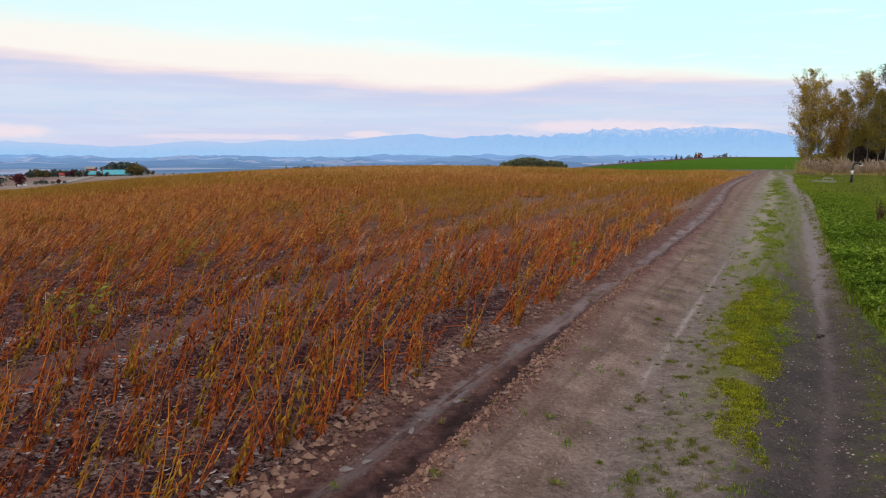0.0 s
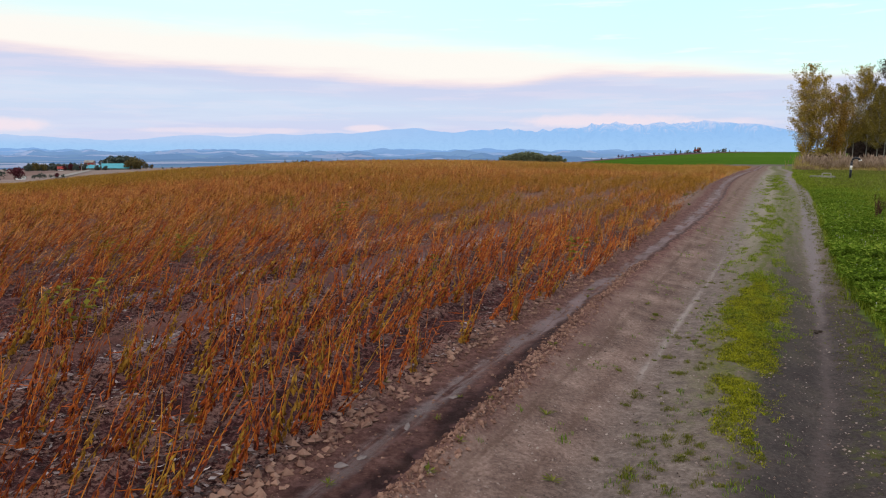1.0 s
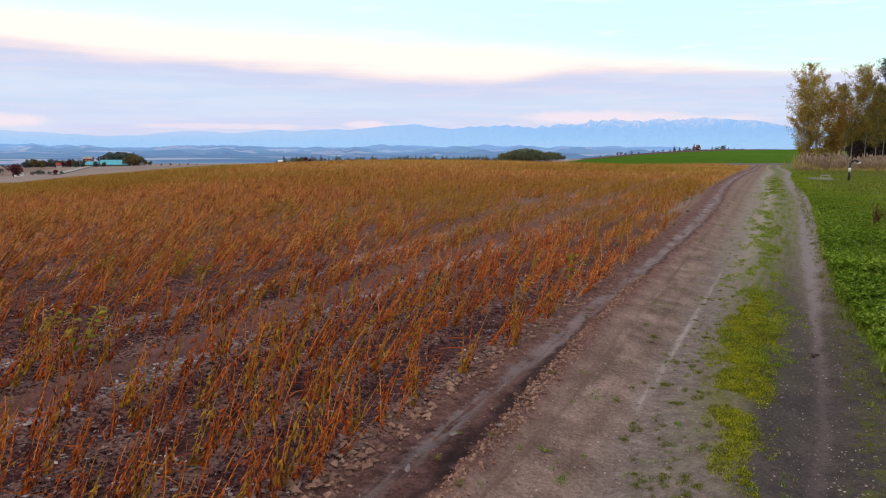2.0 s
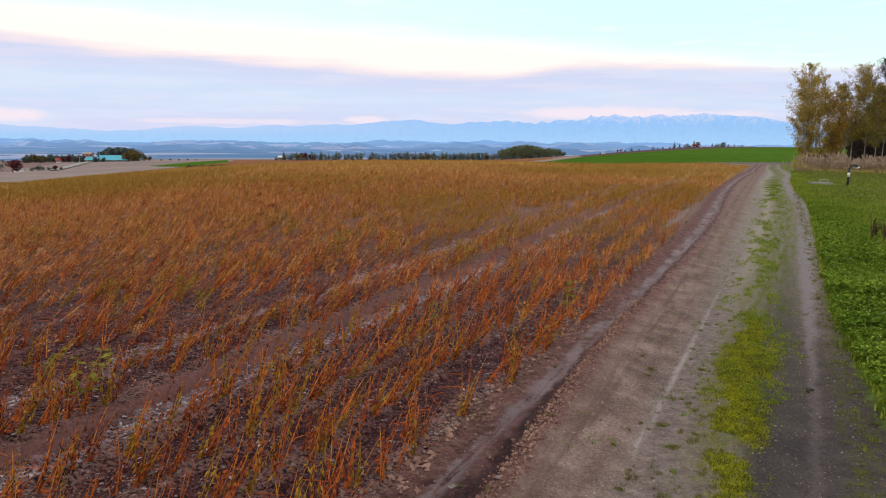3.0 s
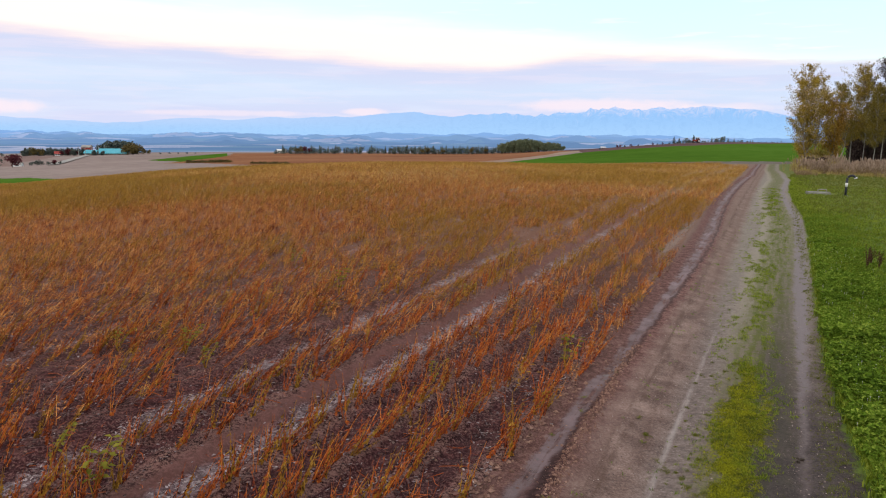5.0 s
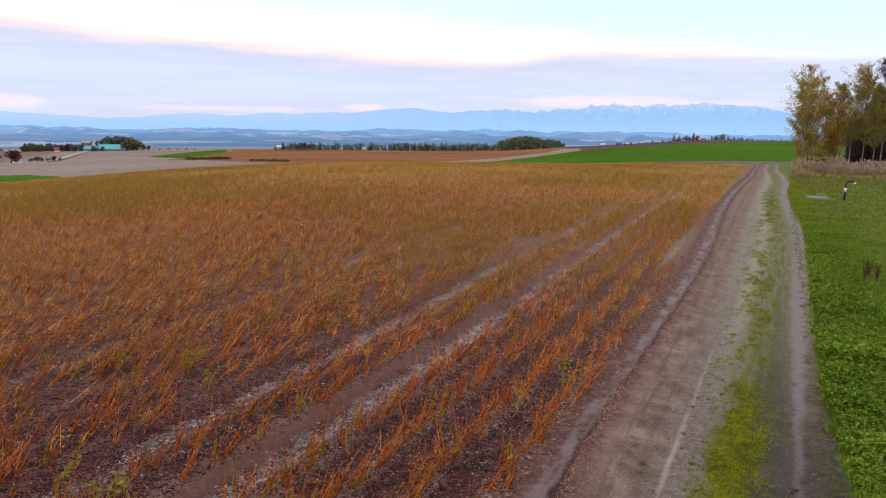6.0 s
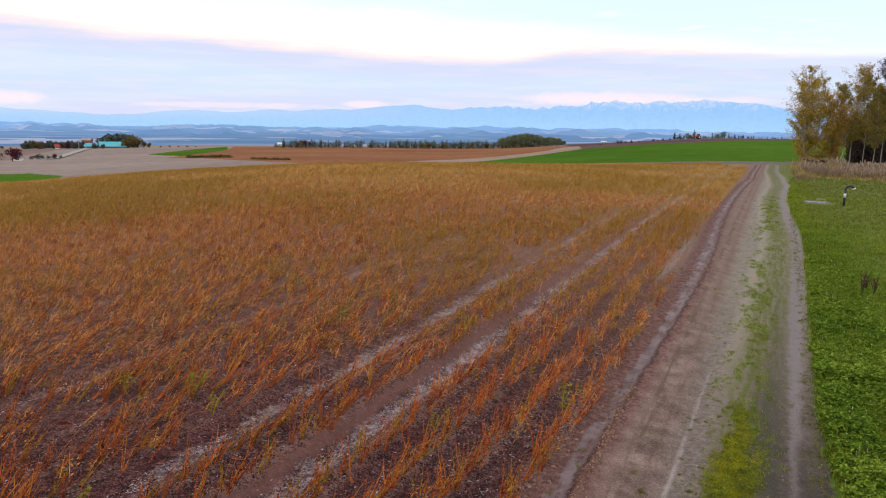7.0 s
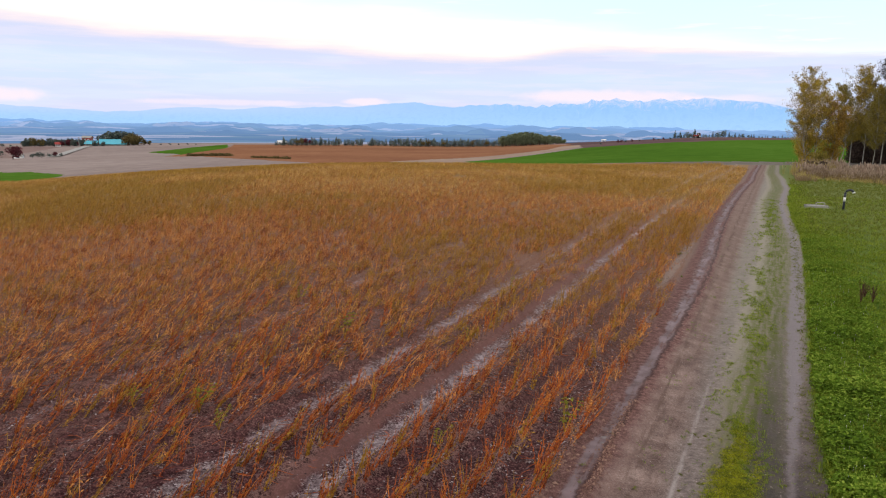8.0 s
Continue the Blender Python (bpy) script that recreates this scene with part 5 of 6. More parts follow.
def reed_template(seed, tall, plume):
    g, rg = Geo(), np.random.default_rng(seed)
    for k in range(9):
        a, o = rg.uniform(0, 6.28), rg.uniform(0, .22)
        h, l = tall * rg.uniform(.6, 1.05), rg.uniform(.05, .5)
        b = np.array([o * math.cos(a), o * math.sin(a), -.02])
        d = np.array([math.cos(a), math.sin(a), 0])
        s = np.array([-math.sin(a), math.cos(a), 0]) * .011
        mid, tip = b + d * l * h * .3 + (0, 0, h * .6), b + d * l * h + (0, 0, h)
        g.add([b - s, b + s, mid + s, mid - s, tip], [(0, 1, 2), (0, 2, 3), (3, 2, 4)])
        if rg.random() < plume:
            g.spindle(tip - (0, 0, .12), tip + d * .05 + (0, 0, .2), .05 * rg.uniform(.7, 1.2), 1, 4)
    return g.arrays()


plain_t, plume_t = [reed_template(s, .55, 0) for s in range(5)], [reed_template(10 + s, .85, .7) for s in range(5)]
n = 5200
u, v = 63 + 22 * rng.random(n), 1.8 + 24 * rng.random(n)
front = 70.5 - 1.1 * (v - 2.2) * .95 + 2 * fbm(v / 2, u * 0, 99) + rng.normal(0, .9, n)
s = (u > front) & ~((u > 74) & (v < 2.6))
x, y = to_xy(u[s], v[s])
near_front = (u[s] - front[s]) < 2.2
for sel, temps, label in ((near_front, plain_t, "dry golden grass in front of the reeds"), (~near_front, plume_t, "tall dry reeds with pinkish beige plumes")):
    k = int(sel.sum())
    tagged(scatter("reed_bed" if temps is plume_t else "dry_grass", temps, [SEDGE if temps is plain_t else REED, PLUME], np.stack([x[sel], y[sel]], -1), surface(x[sel], y[sel]), rng.uniform(0, 6.28, k), rng.uniform(.55, 1.1, k) * (1 + 1.1 * fbm(x[sel] / 2.5, y[sel] / 2.5, 101))), label, "reeds", kind="stuff")
n = 1500
u, v = rng.uniform(66, 88, n), 1.7 + np.abs(rng.normal(0, .5, n))
x, y = to_xy(u, v)
tagged(scatter("dry_grass", plain_t, [REED, PLUME], np.stack([x, y], -1), surface(x, y), rng.uniform(0, 6.28, n), rng.uniform(.4, .8, n)), "dry straw coloured grass beside the track", "grass", kind="stuff")

# a broad fan of pale sedge where the track meets the lane
fan_t = [reed_template(30 + k, 1.5, .25) for k in range(4)]
n = 420
u, v = 79 + rng.normal(0, 1.7, n), 3.2 + rng.normal(0, .75, n)
x, y = to_xy(u, v)
tagged(scatter("sedge_clump", fan_t, [SEDGE, REED], np.stack([x, y], -1), surface(x, y), rng.uniform(0, 6.28, n), rng.uniform(.55, 1.1, n)), "tall pale golden sedge clump beside the track", "sedge", kind="stuff")

# ---- trees ----


def broadleaf(name, x, y, tall, spread, trunks, leaves, bark, leaf_mat, label, seed, base=.12, size=.15, group="", lean=(0, 0), gaps=.55, limbs=46):
    """Slender trunks, rising limbs and a loose crown of single leaves in clumps."""
    rg = np.random.default_rng(seed)
    root = tagged(new(name), label, "tree", group)
    root.location = (x, y, float(height(x, y)) - .05)
    g, centres = Geo(), []
    for k in range(trunks):
        a, o = rg.uniform(0, 6.28), (.35 if trunks > 1 else 0)
        h = tall * (rg.uniform(.82, 1) if k else 1)
        t = np.linspace(0, 1, 9)
        sway = rg.normal(0, .03, 2)
        px = o * math.cos(a) + (math.cos(a) * spread * .17 * (trunks > 1) + lean[0] * h) * t + sway[0] * h * np.sin(t * 4)
        py = o * math.sin(a) + (math.sin(a) * spread * .17 * (trunks > 1) + lean[1] * h) * t + sway[1] * h * np.sin(t * 3)
        pts = np.stack([px, py, h * t], -1)
        g.tube(pts, ((.0075 if trunks > 1 else .0046) * tall) * (1.02 - t) ** .8 + .010, 7)
        for j in range(int(limbs / trunks) + 10):
            f = rg.uniform(base, .97)
            at = np.array([np.interp(f, t, pts[:, c]) for c in range(3)])
            w, reach = rg.uniform(0, 6.28), spread * (.58 + .4 * math.sin(math.pi * min(1, f * 1.05))) * (1 - .35 * max(0, f - .75) / .25) * rg.uniform(.3, 1.0) * .5
            end = at + np.array([math.cos(w) * reach, math.sin(w) * reach, min(reach * rg.uniform(.7, 1.7), 1.02 * h - at[2])])
            mid = (at + end) / 2 + (0, 0, reach * .12)
            g.tube([at, mid, end], (.026 * (1.1 - f) + .008, .012, .004), 4)
            for c in np.linspace(.3, 1.0, 5):
                q = at * (1 - c) ** 2 + 2 * mid * c * (1 - c) + end * c * c
                centres.append((q, .15 + reach * .13))
    part("trunk", g, bark, root, "slender pale trunk and limbs" if bark is BARK else "dark trunk and limbs")
    per = max(1, leaves // len(centres))
    cs = np.repeat(np.array([c for c, _ in centres]), per, 0)
    rad = np.repeat(np.array([q for _, q in centres]), per)[:, None]
    hold = np.repeat(rg.random(len(centres)) > gaps * .3, per)
    cs, rad = cs[hold], rad[hold]
    at = cs + np.clip(rg.normal(0, 1, cs.shape), -1.35, 1.35) * rad * (.62, .62, .55)
    al = rg.normal(0, 1, cs.shape)
    al /= np.linalg.norm(al, axis=1)[:, None]
    sd = np.cross(al, rg.normal(0, 1, cs.shape))
    sd /= np.linalg.norm(sd, axis=1)[:, None]
    ln = size * rg.uniform(.6, 1.25, (len(at), 1))
    v = np.stack([at - al * ln * .5, at + sd * ln * .38, at + al * ln * .5, at - sd * ln * .38], 1).reshape(-1, 3)
    f = np.arange(len(at))[:, None] * 4 + np.array([[0, 1, 2, 3]])
    crown = new("crown", mesh("crown", v, f, [leaf_mat]))
    crown.parent = root
    return root


broadleaf("birch_tree", 39.35, 78.9, 10.9, 5.0, 4, 40000, BARK, BIRCH_LEAF, "tall golden birch with a pale trunk at the track", 8, .05, .12, "roadside trees", (-.008, 0), 1.0, 190)
broadleaf("birch_tree", 41.9, 79.4, 7.8, 3.4, 3, 15000, BARK, RUST_LEAF, "smaller rusty orange birch close to the tall one", 6, .12, .13, "roadside trees", (.01, 0), 1.0, 80)
for az_, r, tall, spread, mat, seed, lean, lab in ((28.35, 106, 9.9, 4.0, OLIVE_LEAF, 21, (-.04, 0), "thin olive birch with a white trunk"), (28.95, 108, 12.2, 4.4, BIRCH_LEAF, 22, (.06, 0), "tall thin golden birch leaning over"),
                                                   (29.7, 109, 11.0, 4.2, OLIVE_LEAF, 23, (.0, 0), "olive birch with a bare lower trunk"), (30.3, 104, 9.6, 4.0, OLIVE_LEAF, 24, (-.02, 0), "olive birch at the edge of the dark wood"),
                                                   (30.75, 106, 12.6, 4.0, DARK_LEAF, 25, (0, 0), "tall dark olive birch at the wood"), (32.2, 105, 13.4, 4, OLIVE_LEAF, 26, (0, 0), "olive birch in the dark wood"), (33.6, 108, 14, 4, OLIVE_LEAF, 27, (0, 0), "olive birch in the dark wood")):
    x, y = polar(az_, r)
    broadleaf("birch_tree", x, y, tall, spread * 1.1, 1, 15000, BARK, mat, lab, seed, .2, .12, "roadside trees", lean, .7, 90)
for az_, r, tall, seed in ((26.95, 77.5, 1.3, 31), (27.2, 85, 2.0, 32), (28.15, 100, 2.2, 33), (29.4, 116, 3.0, 34), (30.1, 116, 5.2, 35), (30.9, 114, 5.0, 36), (31.9, 112, 5.0, 37)):
    x, y = polar(az_, r)
    broadleaf("shrub", x, y, tall, tall * .95, 4, 2600, DARK_BARK, DARK_LEAF if seed > 33 or seed == 31 else OLIVE_LEAF, "low brown autumn shrub in the dry grass", seed, .05, .16, "shrubs under the birches", (0, 0), .3)


def conifer(name, seed, tall, wide, leaf_mat, label, category="tree", group="", tiers=13):
    """A trunk and tiers of drooping needle sprays with a ragged outline."""
    rg, g = np.random.default_rng(seed), Geo()
    root = tagged(new(name), label, category, group)
    part("trunk", Geo().tube([(0, 0, -.2), (0, 0, tall * .5), (0, 0, tall)], (.02 * tall, .013 * tall, .003 * tall), 6), DARK_BARK, root)
    for k in range(tiers):
        f = .1 + .88 * k / tiers
        reach = wide * .5 * (1 - f) ** .75
        for j in range(9):
            a = rg.uniform(0, 6.28)
            q = reach * rg.uniform(.6, 1.15)
            z0 = tall * (f + rg.uniform(-.03, .03))
            al = np.array([math.cos(a), math.sin(a), 0])
            s = np.array([-math.sin(a), math.cos(a), 0]) * q * .42
            b, m_, e = al * 0 + (0, 0, z0 + tall * .03), al * q * .6 + (0, 0, z0), al * q + (0, 0, z0 - tall * .035)
            g.add([b, m_ + s - (0, 0, .02 * tall), e, m_ - s - (0, 0, .02 * tall)], [(0, 1, 2), (0, 2, 3)])
    g.add([(-.03 * wide, 0, tall * .9), (.03 * wide, 0, tall * .9), (0, 0, tall * 1.02)], [(0, 1, 2)])
    part("crown", g, leaf_mat, root)
    return root


def round_tree(name, seed, tall, wide, leaf_mat, label, group="", clumps=420, category="tree", low=.42, fine=.075):
    """A short trunk with forks and a broken crown of leafy clumps."""
    rg, g = np.random.default_rng(seed), Geo()
    root = tagged(new(name), label, category, group)
    t = Geo().tube([(0, 0, -.2), (0, 0, tall * .35)], (.03 * tall, .02 * tall), 6)
    lobes = []
    for k in range(7):
        a, o = rg.uniform(0, 6.28), wide * .3 * rg.random() ** .5
        c = np.array([o * math.cos(a), o * math.sin(a), tall * rg.uniform(low, .8)])
        lobes.append((c, wide * rg.uniform(.22, .34)))
        t.tube([(0, 0, tall * .3), c], (.015 * tall, .004 * tall), 4)
    part("trunk", t, DARK_BARK, root)
    for k in range(clumps):
        c, q = lobes[k % 7]
        d = rg.normal(0, 1, 3)
        d /= np.linalg.norm(d)
        at = c + d * q * rg.uniform(.55, 1.1) * (1, 1, .85)
        s = wide * fine * rg.uniform(.6, 1.4)
        p = rg.normal(0, 1, (4, 3))
        p = at + p / np.linalg.norm(p, axis=1)[:, None] * s
        g.add(p, [(0, 1, 2), (0, 2, 3), (0, 3, 1), (1, 3, 2)])
    part("crown", g, leaf_mat, root)
    return root


def plant(protos, spots):
    """Copies of some trees at (azimuth, distance, scale)."""
    for n, (a, r, s) in enumerate(spots):
        x, y = polar(a, r)
        ob = protos[n] if n < len(protos) else copy_thing(protos[n % len(protos)], Matrix.Identity(4))
        ob.matrix_basis = pose(x, y, float(height(x, y)), 0, 0, rng.uniform(0, 360))
        ob.scale = (s * rng.uniform(.9, 1.1), s * rng.uniform(.9, 1.1), s)


# dark wood behind the birches
dark = [conifer("spruce_tree", 300 + k, 12, 5.2, NEEDLE, "dark spruce in the wood behind the birches", group="dark roadside wood", tiers=22) for k in range(3)]
plant(dark, [(31.9, 122, 1.05), (32.8, 124, 1.1), (31.5, 135, .8), (33.6, 126, 1.1), (34.6, 128, 1.0), (32.3, 128, .95), (33.2, 131, 1.0)])
# dark brown thicket behind the birches and the wood's edge beyond the green field
thicket = [round_tree("thicket_shrub", 306 + k, 4.6, 4.2, DARK_LEAF, "dense dark brown shrub under the birches", "dark roadside thicket", 2600, "shrub", .12, .034) for k in range(3)]
plant(thicket, [(29.15 + .155 * k, 113 + 4 * (k % 3), .72 + .075 * k + .12 * ((k * 5) % 3)) for k in range(15)])
edge_wood = [round_tree("edge_tree", 346 + k, 6.0, 5.2, DARK_LEAF, "dark brown tree at the wood beyond the green field", "dark wood edge", 1500, low=.12, fine=.04) for k in range(2)]
plant(edge_wood, [(27.75 + .27 * k, 205 + 6 * (k % 3), .8 + .1 * ((k * 7) % 4)) for k in range(14)])

# belt of young forest beyond the brown field
belt = [conifer("larch_tree", 310 + k, 4.8, 3.6, HAZE_GREEN, "small dark conifer in a distant forest belt", group="forest belt") for k in range(3)]
belt += [round_tree("belt_tree", 316 + k, 4.2, 3.6, HAZE_GREEN, "small broad tree in a distant forest belt", "forest belt", 160, low=.25) for k in range(2)]
spots = []
for a in np.arange(-12.6, -4.2, .11):
    spots.append((a + rng.uniform(-.05, .05), 425 + rng.uniform(-8, 12), rng.uniform(.6, 1.1) * (.55 if a < -12 else 1)))
for a in np.arange(-3.9, 4.6, .10):
    spots.append((a + rng.uniform(-.05, .05), 415 + rng.uniform(-10, 10), rng.uniform(.7, 1.1)))
spots = [q for q in spots if not (-7.7 < q[0] < -7.4 or -5.9 < q[0] < -5.6)]
plant(belt, spots)
wood = [round_tree("forest_tree", 330 + k, 5.9, 5.2, FOREST_GREEN, "broad green tree in a distant wood", "far mixed wood", 300, low=.2) for k in range(4)]
spots = []
for a in np.arange(4.7, 9.5, .16):
    top = .95 + .35 * math.exp(-((a - 6.4) / 1.1) ** 2) - .09 * max(0, a - 6.6)
    for r in (392, 404, 417):
        spots.append((a + rng.uniform(-.08, .08), r, top * rng.uniform(.8, 1.05) * (1 if a < 9 else .6)))
plant(wood, spots)
ochre = [round_tree("autumn_tree", 350 + k, 4.6, 3.6, FAR_OCHRE, "ochre autumn tree in the forest belt", "autumn trees in the belt", 220) for k in range(2)]
plant(ochre, [(-10.9, 414, .9), (-10.6, 412, .95), (-1.4, 402, .8), (-1.0, 404, .9), (.2, 404, .8), (2.4, 402, .9), (3.5, 404, .8)])
plant([round_tree("maroon_tree", 353, 4.6, 3.6, MAROON, "maroon autumn tree in the forest belt", "autumn trees in the belt", 220)], [(-10.3, 410, 1.0), (-10.0, 413, .8)])

# row of trees behind the ploughed field
row = [conifer("fir_tree", 360 + k, 5.6, 5.0, HAZE_GREEN, "dark fir beyond the ploughed field", group="firs beyond the ploughed field") for k in range(2)]
row += [round_tree("shelter_tree", 364 + k, 5.0, 4.6, HAZE_GREEN, "dark broad tree beyond the ploughed field", "trees beyond the ploughed field", 200, low=.12) for k in range(2)]
spots = [(17.4, 424, 1.0), (17.75, 428, .85), (18.25, 424, 1.05), (18.5, 432, .8), (18.75, 424, 1.15), (20.0, 430, .8), (20.35, 424, 1.0), (20.7, 424, 1.15), (21.1, 430, .7), (21.5, 426, .65), (22.0, 430, .7)]
spots += [(a + rng.uniform(-.1, .1), 428 + rng.uniform(-8, 12), rng.uniform(.35, .55)) for a in np.arange(22.4, 27.5, .22)]
spots += [(a + rng.uniform(-.1, .1), 432 + rng.uniform(-6, 8), rng.uniform(.4, .7)) for a in np.arange(17.6, 22.3, .25)]
plant(row, [(a, r, s * .82) for a, r, s in spots])
hedge = [round_tree("bush", 370 + k, 1.7, 1.9, MAROON if k % 2 else FAR_GREEN, "dark round bush at the edge of the ploughed field", "bushes on the ploughed field", 120, "bush", .12) for k in range(2)]
plant(hedge, [(12.1, 232, .5), (13.35, 236, .7), (13.9, 238, .6), (14.35, 236, .62), (14.9, 238, .5), (15.9, 238, .55), (16.25, 240, .4), (16.6, 238, .5), (17.1, 240, .6), (13.6, 242, .66)])
plant([round_tree("bush", 380, 1.0, 4.2, FAR_OCHRE, "low brown bush on the field boundary", "bushes on the field boundary", 160, "bush", .1), round_tree("bush", 381, .9, 4.6, FAR_OCHRE, "low brown bush on the field boundary", "bushes on the field boundary", 160, "bush", .1)],
      [(a_, 216 - (a_ + 18.8) * 3.6, rng.uniform(.3, .5)) for a_ in np.arange(-18.8, -15.8, .13)] + [(a_, 182 - (a_ + 14.2) * 6, rng.uniform(.2, .36)) for a_ in np.arange(-14.2, -11.6, .15)])

# ---- farm in the hollow ----


def gable_house(name, label, az_, r, w, dpt, wall_h, roof_h, yaw, wall_mat, roof_mat, windows=3, overhang=.3, wall_label="", roof_label=""):
    """Walls with sill band, a pitched roof with thickness, windows and a door."""
    x, y = polar(az_, r)
    root = tagged(new(name), label, "building")
    root.matrix_world = pose(x, y, float(height(x, y)) - .15, 0, 0, yaw)
    g = Geo()
    a, b = w / 2, dpt / 2
    v = [(-a, -b, 0), (a, -b, 0), (a, b, 0), (-a, b, 0), (-a, -b, wall_h), (a, -b, wall_h), (a, b, wall_h), (-a, b, wall_h), (-a, 0, wall_h + roof_h), (a, 0, wall_h + roof_h)]
    g.add(v, [(0, 1, 5), (0, 5, 4), (2, 3, 7), (2, 7, 6), (1, 2, 6), (1, 6, 5), (5, 6, 9), (3, 0, 4), (3, 4, 7), (7, 4, 8)])
    part("wall", g, wall_mat, root, wall_label)
    o, t = overhang, .14
    rise = roof_h / b
    rg_ = Geo()
    for sgn in (-1, 1):
        e = [(-a - o, sgn * (b + o), wall_h - o * rise), (a + o, sgn * (b + o), wall_h - o * rise), (a + o, 0, wall_h + roof_h), (-a - o, 0, wall_h + roof_h)]
        e = e + [(p[0], p[1], p[2] + t) for p in e]
        q = [(0, 1, 2, 3), (7, 6, 5, 4), (0, 4, 5, 1), (1, 5, 6, 2), (3, 7, 4, 0)]
        rg_.add(e, [k for s in q for k in ((s[0], s[1], s[2]), (s[0], s[2], s[3]))])
    roof = part("roof", rg_, roof_mat, root, roof_label)
    n = max(2, int(w / 1.2))
    for k in range(n + 1):
        px = -a - o + (w + 2 * o) * k / n
        for sgn in (-1, 1):
            p0, p1 = np.array((px, sgn * (b + o), wall_h - o * rise + t)), np.array((px, 0, wall_h + roof_h + t))
            part("seam", Geo().tube([p0, p1], (.04, .04), 4), roof_mat, roof)
    for k in range(windows):
        px = -a + w * (k + .5) / windows
        win = part("window", Geo().box((px - .55, -b - .05, wall_h * .42), (px + .55, -b + .05, wall_h * .8)), WHITE_PAINT, root, "white window frame")
        part("pane", Geo().box((px - .47, -b - .07, wall_h * .45), (px + .47, -b - .045, wall_h * .77)), GLASS, win, "dark glass pane")
    return root


gable_house("barn", "long barn with a bright turquoise metal roof", -23.68, 452, 14.0, 9, 1.2, 2.3, 14, WOOD, TURQUOISE, 4, .4, "grey boarded wall", "turquoise sheet roof")
gable_house("shed", "low shed with a turquoise roof beside the barn", -25.1, 447, 6, 5, 1.4, 1.5, 10, WOOD, TURQUOISE, 2, .3, "grey boarded wall", "turquoise sheet roof")
gable_house("farmhouse", "red walled farmhouse with a pale grey roof", -25.35, 470, 4.6, 5, 4.4, 1.0, 8, RED_PAINT, CONCRETE, 2, .3, "red wall", "pale grey roof")
gable_house("shed", "small white walled shed with a red roof", -27.2, 446, 2.4, 3, 1.4, 1.0, 30, WHITE_PAINT, RED_PAINT, 2, .3, "white wall", "red roof")
gable_house("shed", "small pale shed at the bottom of the hollow", -29.6, 262, 2.4, 1.8, .8, .5, 12, WHITE_PAINT, CONCRETE, 1, .1, "white wall", "grey roof")
gable_house("farmhouse", "white house far off by the ploughed field", 12.3, 620, 3.4, 3, 1.2, .6, 5, WHITE_PAINT, WHITE_PAINT, 2, .3, "white wall", "pale roof")
gable_house("farmhouse", "white house at the end of the forest belt", -12.2, 520, 3.2, 3, 1.6, .8, 5, WHITE_PAINT, WHITE_PAINT, 1, .2, "white wall", "pale roof")
gable_house("shed", "small white shed at the end of the forest belt", -11.85, 522, 2.6, 3, 1.3, .7, 5, WHITE_PAINT, WHITE_PAINT, 1, .2, "white wall", "pale roof")
farm = [round_tree("farm_tree", 400 + k, 8.0, 8.5, FAR_GREEN, "dark green tree behind the barn", "trees round the farm", low=.26, clumps=900) for k in range(3)]
plant(farm, [(-24.3, 468, .8), (-23.95, 470, .92), (-23.6, 472, .95), (-23.2, 470, .95), (-22.8, 466, .92), (-22.45, 464, .9), (-23.8, 476, .95), (-23.0, 478, .95)] + [(-29.2 + .3 * k, 452 + 7 * (k % 3), .42 + .1 * ((k * 7) % 4) / 3) for k in range(12)] + [(-26.2, 446, .4), (-25.7, 448, .45), (-24.9, 440, .35), (-24.4, 440, .3)])
plant([round_tree("autumn_tree", 410 + k, 6.5, 6.5, FAR_OCHRE, "ochre autumn tree by the farm", "ochre trees round the farm", low=.26) for k in range(2)],
      [(-22.75, 447, .95), (-22.4, 445, 1.0), (-22.1, 449, .85), (-28.6, 452, .7), (-28.2, 450, .62), (-21.7, 455, .6), (-21.35, 457, .4)])
plant([round_tree("maroon_tree", 415 + k, 4.0, 4.2, MAROON, "round maroon tree in the hollow", "maroon trees", low=.3) for k in range(2)], [(-29.95, 252, 1.0), (-26.9, 446, .8), (-26.5, 448, .9), (-26.0, 450, .7), (-27.4, 262, .4)])
plant([round_tree("bush", 420 + k, 2.0, 3.0, FAR_GREEN, "green bush along the farm road", "bushes along the farm road", 160, "bush") for k in range(2)],
      [(-31.0, 246, 1.6), (-28.8, 258, .6), (-28.5, 259, .9), (-28.2, 262, .6), (-27.8, 262, .55), (-27.5, 264, .45), (-27.1, 266, .5), (-30.5, 450, .8), (-30.0, 452, .6), (-31.2, 446, .8), (-20.6, 452, .5), (-20.0, 455, .5), (-19.4, 456, .45), (-18.8, 458, .45), (-18.2, 460, .4)])
for k in range(5):
    x, y = polar(-25.9 + .42 * k, 430 + 6 * k)
    pole = tagged(new("utility_pole"), "slim grey utility pole by the farm", "pole", "utility poles")
    pole.location = (x, y, float(height(x, y)) - .2)
    part("post", Geo().tube([(0, 0, 0), (0, 0, 5.2)], (.13, .09), 6, 0, True), CONCRETE, pole)
    part("crossarm", Geo().box((-.6, -.05, 4.8), (.6, .05, 4.92)), WOOD, pole)
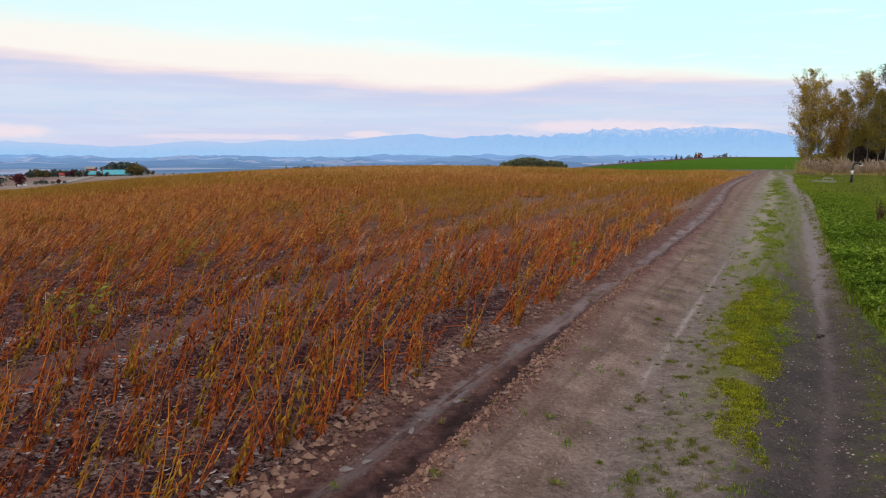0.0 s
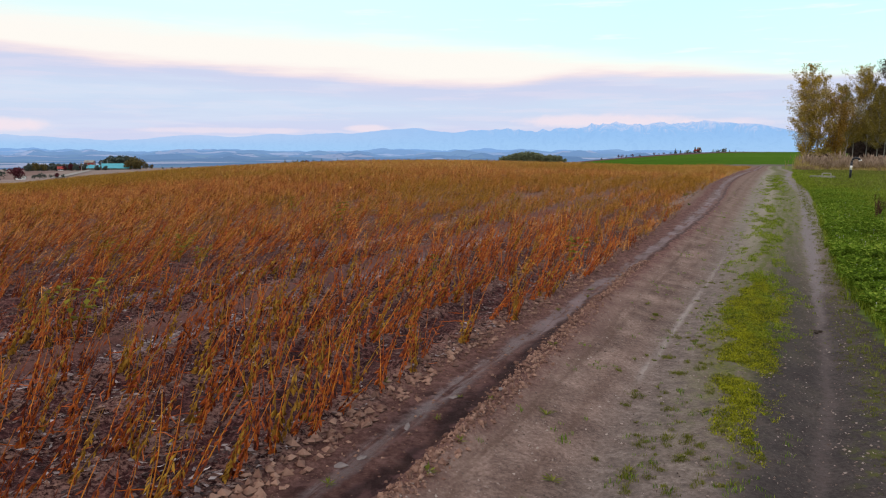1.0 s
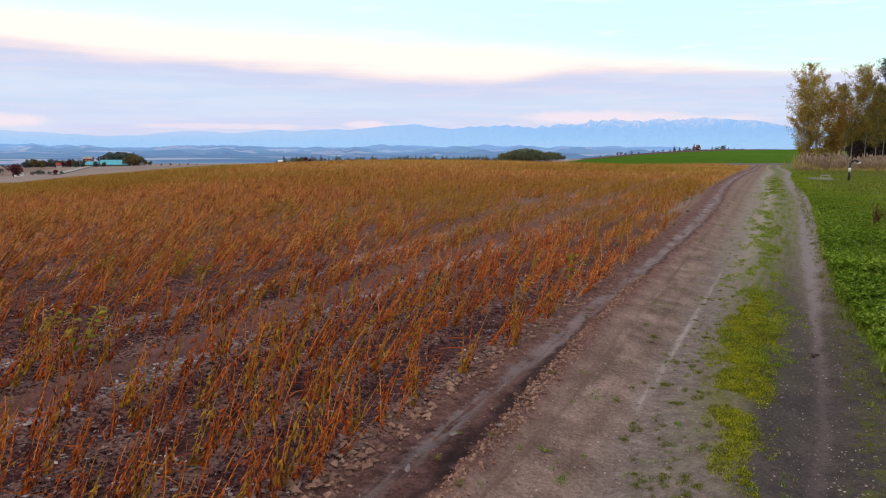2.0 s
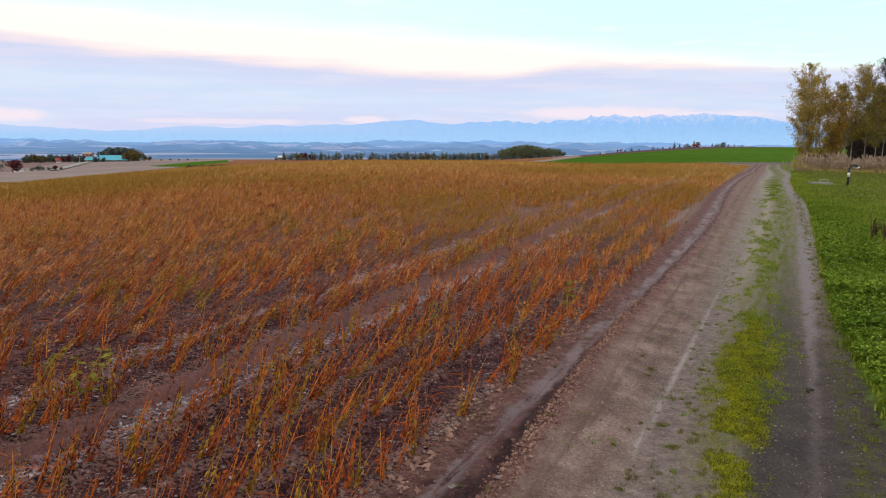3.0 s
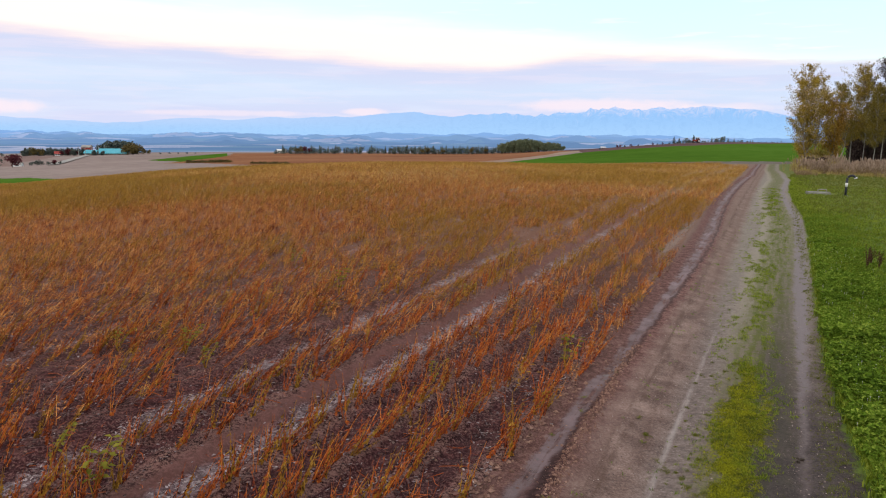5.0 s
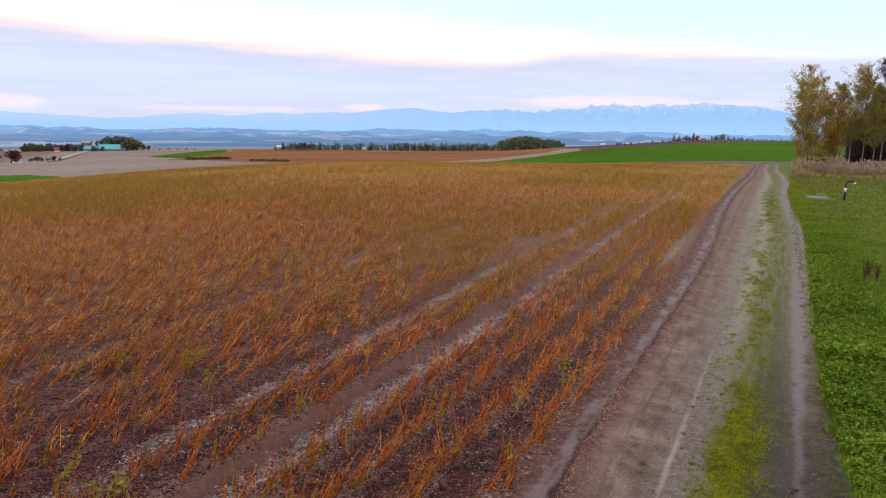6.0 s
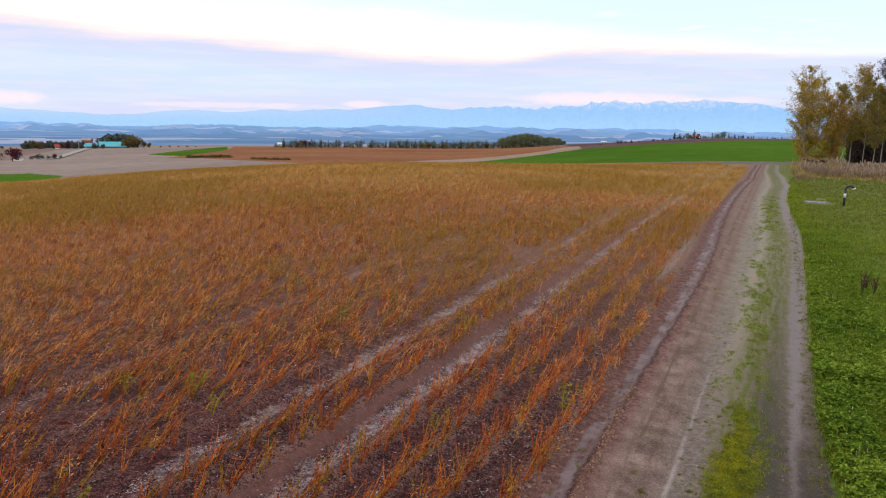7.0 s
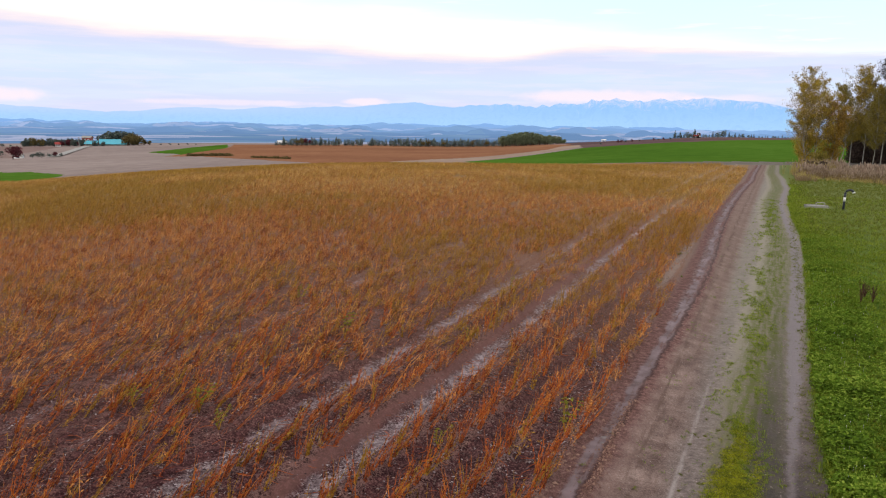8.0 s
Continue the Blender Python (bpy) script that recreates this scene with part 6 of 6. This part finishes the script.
# pale farm road
road_pts = [polar(a, r) for a, r in ((-27.6, 258), (-27.0, 290), (-26.4, 335), (-25.9, 380), (-25.5, 420), (-25.3, 440))]
t = np.linspace(0, 1, 50)
rx, ry = (np.interp(t, np.linspace(0, 1, 6), [p[c] for p in road_pts]) for c in (0, 1))
nx, ny = np.gradient(ry), -np.gradient(rx)
ln = np.hypot(nx, ny)
v = np.concatenate([np.stack([rx + s * 1.7 * nx / ln, ry + s * 1.7 * ny / ln, height(rx + s * 1.7 * nx / ln, ry + s * 1.7 * ny / ln) + .25], -1) for s in (-1, 1)])
q = [(k, k + 1, k + 51, k + 50) for k in range(49)]
tagged(new("farm_road", mesh("farm_road", v, q, [CONCRETE], None, True)), "pale concrete farm road leading to the barn", "road", kind="structure")

# ---- tractor at the edge of the ploughed field ----
x, y = polar(18.95, 252)
tractor = tagged(new("tractor"), "red farm tractor with a white cab on ploughed soil", "tractor")
tractor.matrix_world = pose(x, y, float(height(x, y)), 0, 0, 195) @ Matrix.Scale(.68, 4)
bevelled("bonnet", [((-.1, -.4, .75), (1.6, .4, 1.45)), ((1.6, -.34, .8), (1.75, .34, 1.35))], RED_PAINT, tractor, .08, "red bonnet")
bevelled("chassis", [((-1.3, -.3, .55), (1.5, .3, .8))], RUBBER, tractor, .04)
cab = bevelled("cab", [((-1.25, -.65, 1.0), (-.1, .65, 1.5))], RED_PAINT, tractor, .05, "red lower cab")
bevelled("roof", [((-1.35, -.75, 2.35), (0, .75, 2.5))], WHITE_PAINT, cab, .05, "white cab roof")
bevelled("glazing", [((-1.2, -.6, 1.5), (-.15, .6, 2.35))], GLASS, cab, .03, "dark cab windows")
for px, py in ((-1.22, -.62), (-1.22, .62), (-.13, -.62), (-.13, .62)):
    part("post", Geo().tube([(px, py, 1.45), (px, py, 2.38)], (.05, .05), 6), WHITE_PAINT, cab, "white cab post")
for px, py, rad, wd in ((-.85, .75, .8, .4), (-.85, -.75, .8, .4), (1.25, .65, .5, .28), (1.25, -.65, .5, .28)):
    wheel = part("wheel", Geo().tube([(px, py - wd / 2, rad), (px, py - wd / 2 + .06, rad), (px, py + wd / 2 - .06, rad), (px, py + wd / 2, rad)], (rad * .9, rad, rad, rad * .9), 18, 0, True), RUBBER, tractor, "black tyre")
    part("rim", Geo().tube([(px, py - wd / 2 - .02, rad), (px, py + wd / 2 + .02, rad)], (rad * .5, rad * .5), 14, 0, True), WHITE_PAINT, wheel, "pale rim")
bevelled("fender", [((-1.5, -.98, 1.55), (-.2, -.55, 1.65)), ((-1.5, .55, 1.55), (-.2, .98, 1.65))], RED_PAINT, tractor, .04)
